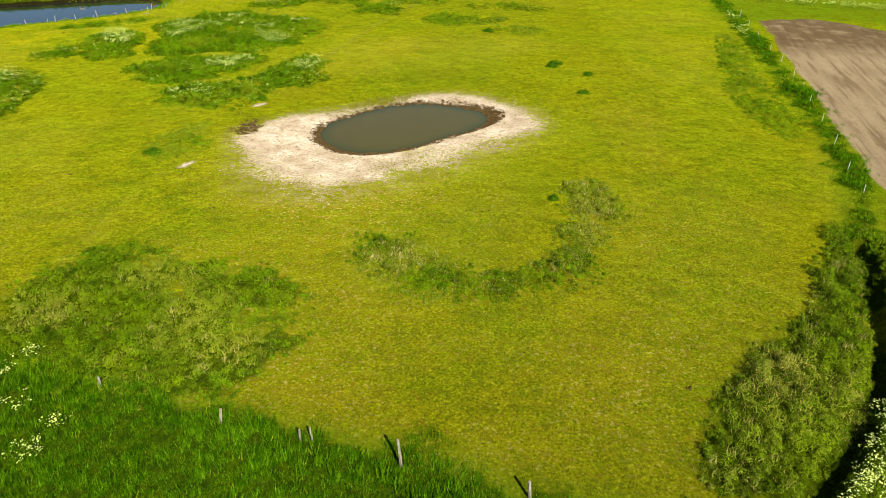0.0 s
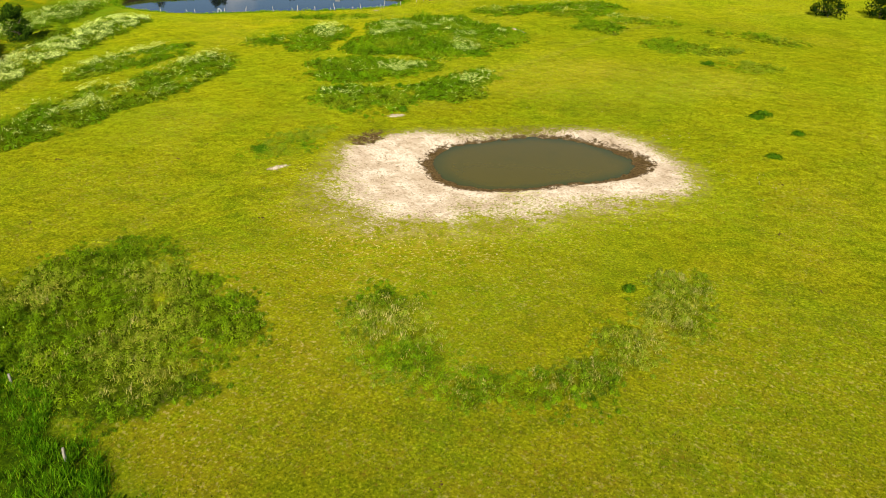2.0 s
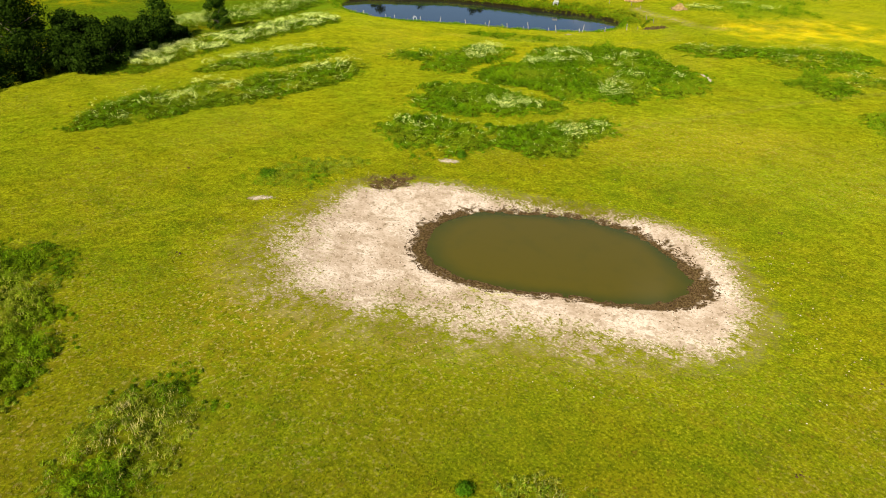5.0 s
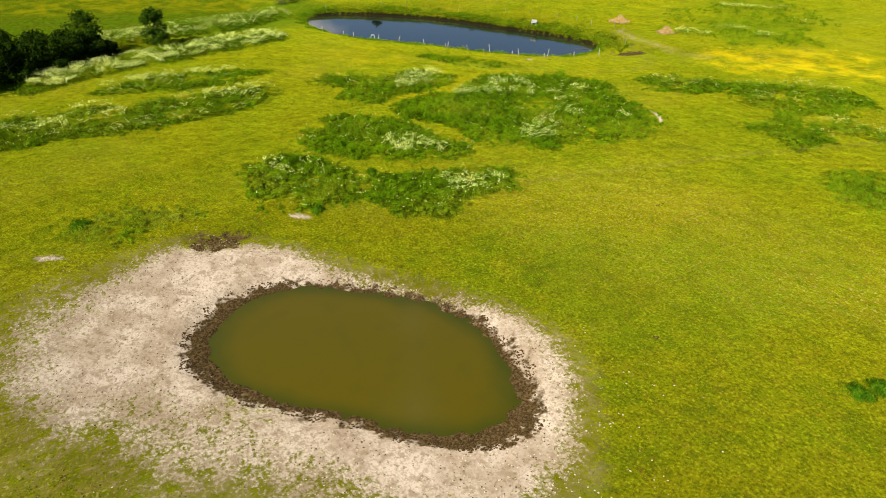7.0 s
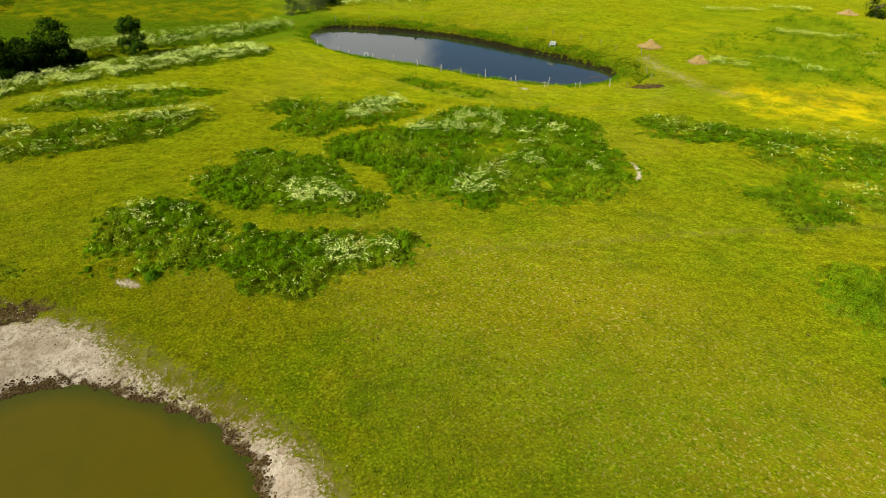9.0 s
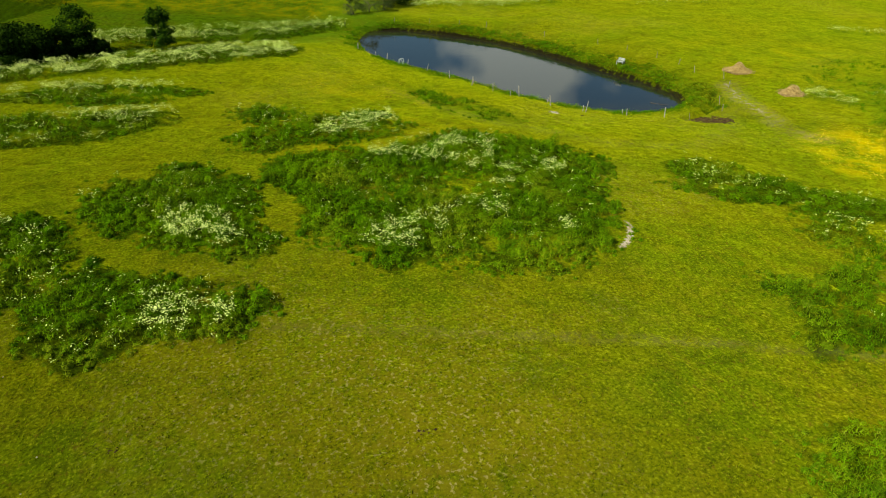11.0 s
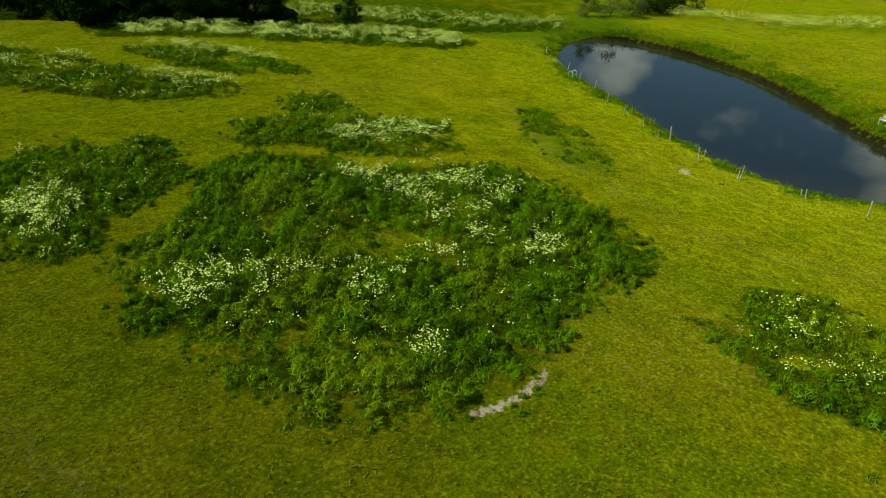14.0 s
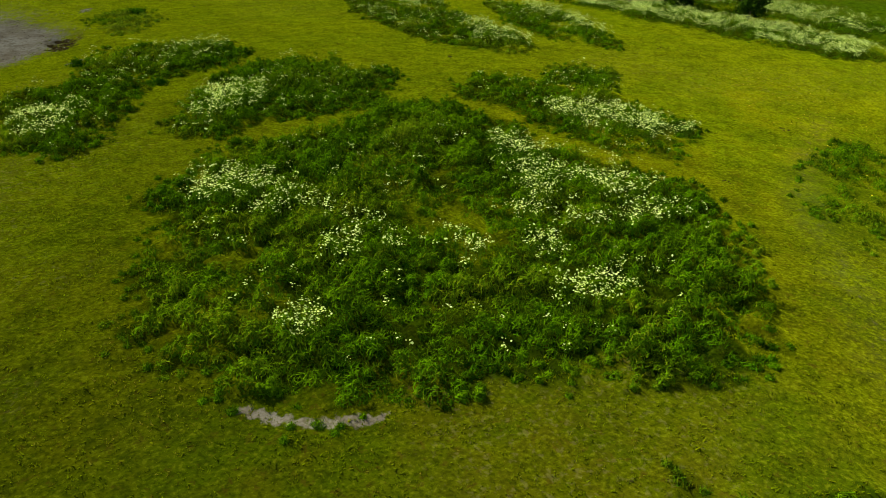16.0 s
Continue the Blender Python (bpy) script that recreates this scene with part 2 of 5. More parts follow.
def plough_mask(x, y):
    """Metres outside the ploughed field."""
    ax, ay, bx, by = 33.6, 45.0, 47.0, 108.5
    n = math.hypot(bx - ax, by - ay)
    side = ((x - ax) * (by - ay) - (y - ay) * (bx - ax)) / n + 1.6 * (fbm(x, y, 4.0, 88) - 0.5)
    top = y - 111.0 + 0.05 * (x - 52.0) ** 2 * (x > 52) + 0.5 * np.maximum(50.0 - x, 0) + 3.0 * (fbm(x, y, 5.0, 89) - 0.5)
    return np.maximum(np.maximum(-side, np.minimum(top, 60.0)), 32.0 - y + 4.0 * (fbm(x, y, 5.0, 93) - 0.5))


# ---- materials ----
class Nodes:
    """Short hand for building a node material."""

    def __init__(self, name):
        self.m = bpy.data.materials.new(name)
        self.m.use_nodes = True
        self.t = self.m.node_tree
        self.t.nodes.clear()
        self.out = self.t.nodes.new("ShaderNodeOutputMaterial")

    def n(self, kind, **sets):
        node = self.t.nodes.new("ShaderNode" + kind)
        for k, v in sets.items():
            self.put(node.inputs[k.replace("_", " ")], v)
        return node

    def put(self, socket, v):
        if isinstance(v, bpy.types.NodeSocket):
            self.t.links.new(v, socket)
        elif isinstance(v, tuple) and len(v) == 3 and socket.type == "RGBA":
            socket.default_value = (*v, 1)
        else:
            socket.default_value = v

    def pos(self, sx=1.0, sy=1.0, sz=1.0, turn=0.0):
        g = self.t.nodes.new("ShaderNodeNewGeometry")
        mp = self.n("Mapping", Vector=g.outputs["Position"])
        mp.inputs["Scale"].default_value = (sx, sy, sz)
        mp.inputs["Rotation"].default_value = (0, 0, radians(turn))
        return mp.outputs[0]

    def noise(self, size, detail=4, vector=None, rough=0.55):
        node = self.n("TexNoise", Scale=1.0 / size, Detail=detail, Roughness=rough, Vector=vector or self.pos())
        return node.outputs["Fac"]

    def attr(self, name):
        a = self.t.nodes.new("ShaderNodeAttribute")
        a.attribute_name = name
        return a.outputs["Fac"]

    def island(self):
        return self.t.nodes.new("ShaderNodeNewGeometry").outputs["Random Per Island"]

    def ob_random(self):
        return self.t.nodes.new("ShaderNodeObjectInfo").outputs["Random"]

    def math(self, op, a, b=0.0, clamp=False):
        node = self.t.nodes.new("ShaderNodeMath")
        node.operation, node.use_clamp = op, clamp
        self.put(node.inputs[0], a)
        self.put(node.inputs[1], b)
        return node.outputs[0]

    def step(self, v, a, b, lo=0.0, hi=1.0):
        node = self.t.nodes.new("ShaderNodeMapRange")
        node.interpolation_type = "SMOOTHSTEP"
        for i, w in enumerate((v, a, b, lo, hi)):
            self.put(node.inputs[i], w)
        return node.outputs[0]

    def mix(self, f, a, b):
        node = self.t.nodes.new("ShaderNodeMixRGB")
        for i, w in enumerate((f, a, b)):
            self.put(node.inputs[i], w)
        return node.outputs[0]

    def bump(self, h, strength, distance):
        return self.n("Bump", Height=h, Strength=strength, Distance=distance).outputs[0]

    def done(self, color, rough=0.9, spec=0.2, normal=None, metal=0.0, sheen=None):
        b = self.n("BsdfPrincipled", Base_Color=color, Roughness=rough, Metallic=metal)
        if sheen is not None:
            for key, value in zip(("Sheen Weight", "Sheen Roughness", "Sheen Tint"), sheen):
                self.put(b.inputs[key], value)
        self.put(b.inputs["Specular IOR Level"], spec)
        self.put(b.inputs["Diffuse Roughness"], 1.0 if spec < 0.15 else 0.3)
        if normal is not None:
            self.put(b.inputs["Normal"], normal)
        self.t.links.new(b.outputs[0], self.out.inputs[0])
        return self.m

    def leafy(self, color, through=0.35, rough=0.7, spec=0.0, sheen=0.0):
        """A thin leaf or blade that lets some light through; an added sheen imitates sunlit tips at low angles."""
        b = self.n("BsdfPrincipled", Base_Color=color, Roughness=rough, Sheen_Weight=sheen, Sheen_Roughness=0.45)
        self.put(b.inputs["Sheen Tint"], (0.50, 0.66, 0.02, 1.0))
        self.put(b.inputs["Specular IOR Level"], spec)
        tr = self.n("BsdfTranslucent", Color=color)
        mx = self.n("MixShader", Fac=through)
        self.t.links.new(b.outputs[0], mx.inputs[1])
        self.t.links.new(tr.outputs[0], mx.inputs[2])
        self.t.links.new(mx.outputs[0], self.out.inputs[0])
        return self.m


def ground_material():
    k = Nodes("pasture_ground")
    big, mid, small, fine = k.noise(11.0, 3), k.noise(2.6, 4), k.noise(0.55, 4), k.noise(0.14, 3)
    streak = k.noise(1.0, 4, k.pos(0.35, 1.6, 1.0, 35))
    # short grazed turf
    turf = k.mix(k.step(big, 0.36, 0.64), (0.106, 0.102, 0.002), (0.078, 0.104, 0.002))
    turf = k.mix(k.math("MULTIPLY", k.step(mid, 0.50, 0.70), 0.6), turf, (0.107, 0.111, 0.003))
    turf = k.mix(k.math("MULTIPLY", k.step(mid, 0.50, 0.34), 0.55), turf, (0.044, 0.066, 0.002))
    turf = k.mix(k.math("MULTIPLY", k.step(k.noise(1.3, 5, None, 0.6), 0.46, 0.66), 0.35), turf, (0.120, 0.098, 0.003))
    turf = k.mix(k.math("MULTIPLY", k.step(streak, 0.50, 0.70), 0.28), turf, (0.113, 0.081, 0.005))
    turf = k.mix(k.math("MULTIPLY", k.step(small, 0.48, 0.68), 0.50), turf, (0.036, 0.048, 0.002))
    turf = k.mix(k.math("MULTIPLY", k.step(fine, 0.50, 0.64), 0.62), turf, (0.026, 0.033, 0.001))
    turf = k.mix(k.math("MULTIPLY", k.step(fine, 0.44, 0.32), 0.60), turf, (0.215, 0.215, 0.008))
    # brown flecks of dead stems
    turf = k.mix(k.math("MULTIPLY", k.step(k.noise(0.30, 4, None, 0.65), 0.57, 0.68), 0.60), turf, (0.085, 0.050, 0.006))
    # dry straw-coloured and greener stretches
    turf = k.mix(k.math("MULTIPLY", k.attr("dry"), k.step(small, 0.35, 0.65)), turf, (0.150, 0.118, 0.006))
    turf = k.mix(k.math("MULTIPLY", k.attr("dry"), k.step(k.noise(0.22, 3, None, 0.6), 0.56, 0.66)), turf, (0.290, 0.225, 0.075))
    turf = k.mix(k.math("MULTIPLY", k.attr("lush"), k.step(mid, 0.30, 0.62, 0.25, 0.75)), turf, k.mix(small, (0.030, 0.090, 0.003), (0.066, 0.125, 0.004)))
    # ground below the tall growth, coloured near-black to deepen the shade between tufts
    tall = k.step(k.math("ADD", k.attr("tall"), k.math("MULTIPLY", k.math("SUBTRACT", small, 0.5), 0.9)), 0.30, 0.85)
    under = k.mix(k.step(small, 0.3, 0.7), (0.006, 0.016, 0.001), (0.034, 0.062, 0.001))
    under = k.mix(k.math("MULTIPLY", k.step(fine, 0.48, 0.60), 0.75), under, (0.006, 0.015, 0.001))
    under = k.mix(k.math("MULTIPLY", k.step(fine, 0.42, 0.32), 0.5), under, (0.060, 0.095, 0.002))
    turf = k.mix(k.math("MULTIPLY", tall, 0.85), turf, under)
    # yellow flowering meadow
    yel = k.math("MULTIPLY", k.attr("yellow"), k.step(k.math("ADD", k.math("MULTIPLY", mid, 0.6), k.math("MULTIPLY", small, 0.4)), 0.44, 0.62))
    turf = k.mix(k.math("MULTIPLY", yel, 0.80), turf, (0.36, 0.25, 0.003))
    # thin worn turf with soil showing through
    worn = k.math("MULTIPLY", k.attr("worn"), k.step(k.math("ADD", k.math("MULTIPLY", small, 0.6), k.math("MULTIPLY", fine, 0.4)), 0.40, 0.58))
    turf = k.mix(k.math("MULTIPLY", worn, 0.9), turf, k.mix(k.step(mid, 0.4, 0.6), (0.150, 0.115, 0.045), (0.255, 0.200, 0.115)))
    turf = k.mix(k.math("MULTIPLY", k.attr("worn"), 0.80), turf, k.mix(small, (0.072, 0.070, 0.002), (0.098, 0.080, 0.006)))
    # trodden pale clay round the pond
    clay_edge = k.math("ADD", k.attr("clay"), k.math("ADD", k.math("MULTIPLY", k.math("SUBTRACT", small, 0.5), 0.75), k.math("MULTIPLY", k.math("SUBTRACT", k.noise(0.17, 4, None, 0.65), 0.5), 1.0)))
    clay_fac = k.step(clay_edge, 0.36, 0.66)
    clay = k.mix(k.step(mid, 0.35, 0.65), (0.225, 0.172, 0.122), (0.345, 0.285, 0.222))
    clay = k.mix(k.math("MULTIPLY", k.step(small, 0.50, 0.72), 0.55), clay, (0.185, 0.135, 0.085))
    clay = k.mix(k.math("MULTIPLY", k.step(k.noise(0.55, 6, None, 0.7), 0.50, 0.62), 0.45), clay, (0.135, 0.098, 0.060))
    pits = k.noise(0.22, 2)
    clay = k.mix(k.math("MULTIPLY", k.step(pits, 0.57, 0.68), 0.60), clay, (0.10, 0.068, 0.034))
    clay = k.mix(k.math("MULTIPLY", k.step(fine, 0.45, 0.65), 0.50), clay, (0.16, 0.118, 0.075))
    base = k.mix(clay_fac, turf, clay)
    # wet mud
    mud_fac = k.step(k.math("ADD", k.attr("mud"), k.math("MULTIPLY", k.math("SUBTRACT", small, 0.5), 1.5)), 0.36, 0.66)
    mud = k.mix(k.step(fine, 0.38, 0.62), (0.024, 0.015, 0.005), (0.070, 0.046, 0.019))
    mud = k.mix(k.math("MULTIPLY", k.step(pits, 0.55, 0.68), 0.7), mud, (0.018, 0.012, 0.005))
    base = k.mix(mud_fac, base, mud)
    # waterline strip: dark brown bank, blackened for the shade of its undercut
    base = k.mix(k.step(k.math("ADD", k.attr("dark_undercut"), k.math("MULTIPLY", k.math("SUBTRACT", small, 0.5), 0.5)), 0.35, 0.65), base, k.mix(fine, (0.006, 0.005, 0.002), (0.022, 0.018, 0.007)))
    # ploughed field
    rows = k.n("TexWave", Scale=0.17, Distortion=2.2, Detail=3.0, Vector=k.pos(1, 1, 1, 12.0)).outputs["Fac"]
    lengthways = k.n("Mapping", Vector=k.pos(1, 1, 1, 12.0))
    lengthways.inputs["Scale"].default_value = (1.6, 0.10, 1.0)
    lengthways = lengthways.outputs[0]
    soil = k.mix(k.step(k.noise(7.0, 5), 0.30, 0.70), (0.150, 0.110, 0.066), (0.178, 0.132, 0.082))
    soil = k.mix(k.math("MULTIPLY", k.step(k.noise(0.35, 4), 0.5, 0.7), 0.5), soil, (0.100, 0.070, 0.040))
    soil = k.mix(k.math("MULTIPLY", k.step(k.noise(0.9, 5, lengthways), 0.5, 0.64), 0.75), soil, (0.090, 0.060, 0.034))
    soil = k.mix(k.math("MULTIPLY", rows, 0.14), soil, (0.10, 0.068, 0.038))
    soil = k.mix(k.math("MULTIPLY", k.attr("damp"), k.step(mid, 0.20, 0.55)), soil, (0.060, 0.038, 0.019))
    base = k.mix(k.step(k.math("ADD", k.attr("plough"), k.math("MULTIPLY", k.math("SUBTRACT", small, 0.5), 0.4)), 0.40, 0.60), base, soil)
    relief = k.math("ADD", k.math("MULTIPLY", fine, 0.5), k.math("ADD", k.math("MULTIPLY", small, 0.8), k.math("MULTIPLY", rows, k.attr("plough"))))
    rough = 0.9
    # the upright blades of turf catch light at a low angle; bare clay, mud and soil do not
    bare = k.math("MAXIMUM", k.math("MAXIMUM", clay_fac, mud_fac), k.attr("plough"))
    nap = k.math("MULTIPLY", k.math("SUBTRACT", 1.0, k.math("MAXIMUM", bare, k.math("MULTIPLY", tall, 0.8)), True), k.math("MULTIPLY", k.math("SUBTRACT", 1.0, k.math("MULTIPLY", k.attr("lush"), 0.75), True), k.math("MULTIPLY", k.step(mid, 0.30, 0.70, 0.52, 0.70), k.step(k.math("ADD", k.math("MULTIPLY", small, 0.5), k.math("MULTIPLY", fine, 0.5)), 0.38, 0.60, 1.15, 0.60))))
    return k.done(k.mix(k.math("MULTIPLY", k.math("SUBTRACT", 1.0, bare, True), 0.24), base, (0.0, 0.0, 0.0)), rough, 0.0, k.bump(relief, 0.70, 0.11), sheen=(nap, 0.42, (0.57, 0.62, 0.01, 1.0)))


def grass_material(name, dark, light, dry, through=0.3):
    k = Nodes(name)
    c = k.mix(k.island(), dark, light)
    c = k.mix(k.math("MULTIPLY", k.attr("tint"), 0.9), c, dry)
    # dark spots: deeper green tufts, and painted shade for the gaps between them
    c = k.mix(k.math("MULTIPLY", k.step(k.noise(0.42, 3), 0.46, 0.60), 0.72), c, dark)
    return k.leafy(c, through)


def leaf_material(name, dark, light, dry, through=0.10):
    """Broad leaves and grass tips: each one its own green, yellower or bluer from spot to spot, with lit tops and dark
    hollows painted in.
    """
    k = Nodes(name)
    c = k.mix(k.island(), dark, light)
    # dark and bright spots painted in for shaded hollows and sunlit tops
    c = k.mix(k.math("MULTIPLY", k.step(k.noise(0.75, 3), 0.52, 0.38), 0.85), c, (dark[0] * 0.6, dark[1] * 0.6, dark[2]))
    c = k.mix(k.math("MULTIPLY", k.step(k.noise(0.75, 3), 0.54, 0.68), 0.70), c, (light[0] * 1.25, light[1] * 1.15, light[2]))
    c = k.mix(k.math("MULTIPLY", k.step(k.noise(2.4, 4), 0.44, 0.64), 0.55), c, k.mix(k.island(), (light[0] * 0.4, light[1] * 0.35, light[2]), (light[0] * 1.5, light[1] * 1.15, light[2])))
    c = k.mix(k.math("MULTIPLY", k.step(k.noise(5.0, 3), 0.49, 0.62), 0.42), c, k.mix(k.island(), (light[0] * 0.9, light[1] * 0.8, light[2]), (light[0] * 1.75, light[1] * 1.35, light[2])))
    c = k.mix(k.math("MULTIPLY", k.attr("tint"), 0.85), c, dry)
    return k.leafy(c, through, 0.8, 0.0, 0.28)


def plain_material(name, a, b, size=0.1, rough=0.85, spec=0.2, bump=0.3):
    k = Nodes(name)
    f = k.noise(size, 5)
    c = k.mix(k.step(f, 0.35, 0.65), a, b)
    c = k.mix(k.math("MULTIPLY", k.island(), 0.35), c, a)
    return k.done(c, rough, spec, k.bump(f, bump, size * 0.2))


def water_material(name, deep, shallow, rough, ripple, ripple_size):
    k = Nodes(name)
    c = k.mix(k.step(k.math("ADD", k.attr("deep"), k.math("MULTIPLY", k.math("SUBTRACT", k.noise(2.4, 4), 0.5), 0.5)), 0.1, 0.75), shallow, deep)
    c = k.mix(k.math("MULTIPLY", k.step(k.noise(1.5, 5), 0.50, 0.70), 0.18), c, shallow)
    b = k.n("BsdfPrincipled", Base_Color=c, Roughness=rough, IOR=1.33)
    k.put(b.inputs["Normal"], k.bump(k.noise(ripple_size, 3), ripple, 0.02))
    k.t.links.new(b.outputs[0], k.out.inputs[0])
    return k.m


def wood_material(name, a, b):
    k = Nodes(name)
    grain = k.noise(0.05, 5, k.pos(1.0, 1.0, 0.12))
    c = k.mix(k.step(grain, 0.3, 0.7), a, b)
    c = k.mix(k.math("MULTIPLY", k.ob_random(), 0.4), c, a)
    return k.done(c, 0.85, 0.2, k.bump(grain, 0.5, 0.02))


M_GROUND = ground_material()
M_TALL = leaf_material("tall_grass", (0.014, 0.045, 0.001), (0.105, 0.185, 0.003), (0.290, 0.250, 0.035))
M_LUSH = leaf_material("lush_grass", (0.013, 0.045, 0.001), (0.088, 0.186, 0.003), (0.220, 0.230, 0.010))
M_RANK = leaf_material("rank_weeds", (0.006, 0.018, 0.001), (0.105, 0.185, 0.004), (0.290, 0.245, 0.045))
M_DEEP = grass_material("deep_grass", (0.016, 0.062, 0.001), (0.105, 0.230, 0.004), (0.300, 0.340, 0.012), 0.20)
M_FRINGE = grass_material("pond_fringe", (0.050, 0.125, 0.002), (0.135, 0.260, 0.005), (0.300, 0.300, 0.012), 0.25)
M_BANK = leaf_material("bank_grass", (0.034, 0.098, 0.002), (0.105, 0.205, 0.004), (0.270, 0.260, 0.012), 0.35)
M_SPARSE = leaf_material("sparse_grass", (0.040, 0.100, 0.002), (0.130, 0.215, 0.004), (0.220, 0.220, 0.020))
M_STRAW_TUFT = grass_material("straw_blades", (0.120, 0.130, 0.012), (0.300, 0.270, 0.060), (0.460, 0.380, 0.140), 0.15)
M_TUFT = leaf_material("turf_tufts", (0.080, 0.104, 0.002), (0.150, 0.172, 0.004), (0.170, 0.105, 0.012), 0.38)
M_TURF = grass_material("turf_blades", (0.116, 0.142, 0.002), (0.195, 0.228, 0.004), (0.250, 0.200, 0.020), 0.50)
M_WEED = grass_material("nettle_leaves", (0.024, 0.070, 0.002), (0.085, 0.165, 0.005), (0.070, 0.110, 0.010), 0.2)
M_STALK = grass_material("parsley_stalks", (0.050, 0.105, 0.006), (0.100, 0.165, 0.012), (0.120, 0.170, 0.020))
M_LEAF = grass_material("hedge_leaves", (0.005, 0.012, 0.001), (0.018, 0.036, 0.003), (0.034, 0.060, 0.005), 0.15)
M_LEAF_TREE = grass_material("tree_leaves", (0.010, 0.026, 0.002), (0.040, 0.080, 0.005), (0.050, 0.085, 0.006), 0.15)
M_LEAF_LIGHT = grass_material("bush_leaves", (0.030, 0.055, 0.008), (0.080, 0.110, 0.020), (0.150, 0.130, 0.060), 0.25)
M_WHITE = grass_material("parsley_blossom", (0.50, 0.60, 0.11), (0.95, 0.97, 0.36), (0.6, 0.6, 0.3), 0.35)
M_YELLOW = plain_material("buttercup_petals", (0.55, 0.38, 0.004), (0.78, 0.60, 0.010), 0.05, 0.5, 0.3)
M_CLOD = plain_material("mud_clods", (0.018, 0.010, 0.004), (0.075, 0.046, 0.018), 0.06, 0.9, 0.05, 0.8)
M_PEBBLE = plain_material("clay_crumbs", (0.25, 0.195, 0.135), (0.42, 0.35, 0.27), 0.06, 0.95, 0.1, 0.8)
M_STRAW = plain_material("hay", (0.13, 0.08, 0.025), (0.36, 0.25, 0.095), 0.16, 0.95, 0.1, 0.9)
M_BARK = wood_material("bark", (0.045, 0.032, 0.022), (0.12, 0.09, 0.065))
M_POST = wood_material("weathered_post", (0.22, 0.18, 0.13), (0.44, 0.40, 0.33))
M_OLD = wood_material("old_grey_post", (0.10, 0.08, 0.06), (0.28, 0.25, 0.20))
M_BOARD = wood_material("grey_board", (0.07, 0.06, 0.05), (0.17, 0.15, 0.12))
M_FIELD_POST = wood_material("pale_stake", (0.34, 0.32, 0.26), (0.62, 0.60, 0.52))
M_PAINT = plain_material("white_paint", (0.26, 0.26, 0.24), (0.42, 0.42, 0.39), 0.2, 0.5, 0.4, 0.1)
M_POND_SMALL = water_material("murky_water", (0.060, 0.046, 0.000), (0.030, 0.034, 0.001), 0.10, 0.10, 0.5)
M_POND_LARGE = water_material("dark_water", (0.006, 0.008, 0.010), (0.016, 0.014, 0.008), 0.03, 0.05, 0.8)


# ---- mesh helpers ----
def sheet(name, verts, faces, material, smooth_faces=False, attrs=None):
    """A mesh from arrays of points and of triangles or quads."""
    me = bpy.data.meshes.new(name)
    verts, faces = np.asarray(verts, np.float32), np.asarray(faces, np.int32)
    n, k = faces.shape
    me.vertices.add(len(verts))
    me.vertices.foreach_set("co", verts.ravel())
    me.loops.add(n * k)
    me.loops.foreach_set("vertex_index", faces.ravel())
    me.polygons.add(n)
    me.polygons.foreach_set("loop_start", np.arange(0, n * k, k, dtype=np.int32))
    me.polygons.foreach_set("use_smooth", np.full(n, smooth_faces))
    for key, values in (attrs or {}).items():
        me.attributes.new(key, "FLOAT", "POINT").data.foreach_set("value", np.asarray(values, np.float32))
    me.update(calc_edges=True)
    me.validate()
    me.materials.append(material)
    return new(name, me)


def part(name, bm, material, parent, label=""):
    me = bpy.data.meshes.new(name)
    bm.normal_update()
    bm.to_mesh(me)
    bm.free()
    me.materials.append(material)
    ob = new(name, me)
    ob.parent = parent
    return tagged(ob, label)


def under(ob, parent):
    ob.parent = parent
    return ob


def base(name, x, y, z, turn=0.0):
    ob = new(name)
    ob.empty_display_size = 0.2
    ob.matrix_world = pose(x, y, z, 0, 0, turn)
    return ob


def h1(x, y):
    return float(height(np.array([float(x)]), np.array([float(y)]))[0])


# ---- ground: one sheet to the horizon ----
def steps(far_a, fine_a, fine_b, far_b, step, coarse, reach):
    mid = np.arange(fine_a, fine_b, step)
    left, right = np.arange(far_a, fine_a, coarse), np.arange(fine_b, far_b, coarse)
    out = np.cumsum(coarse * 1.28 ** np.arange(1, 40))
    out = np.append(out[out < reach], reach)
    return np.concatenate((far_a - out[::-1], left, mid, right, far_b + out))


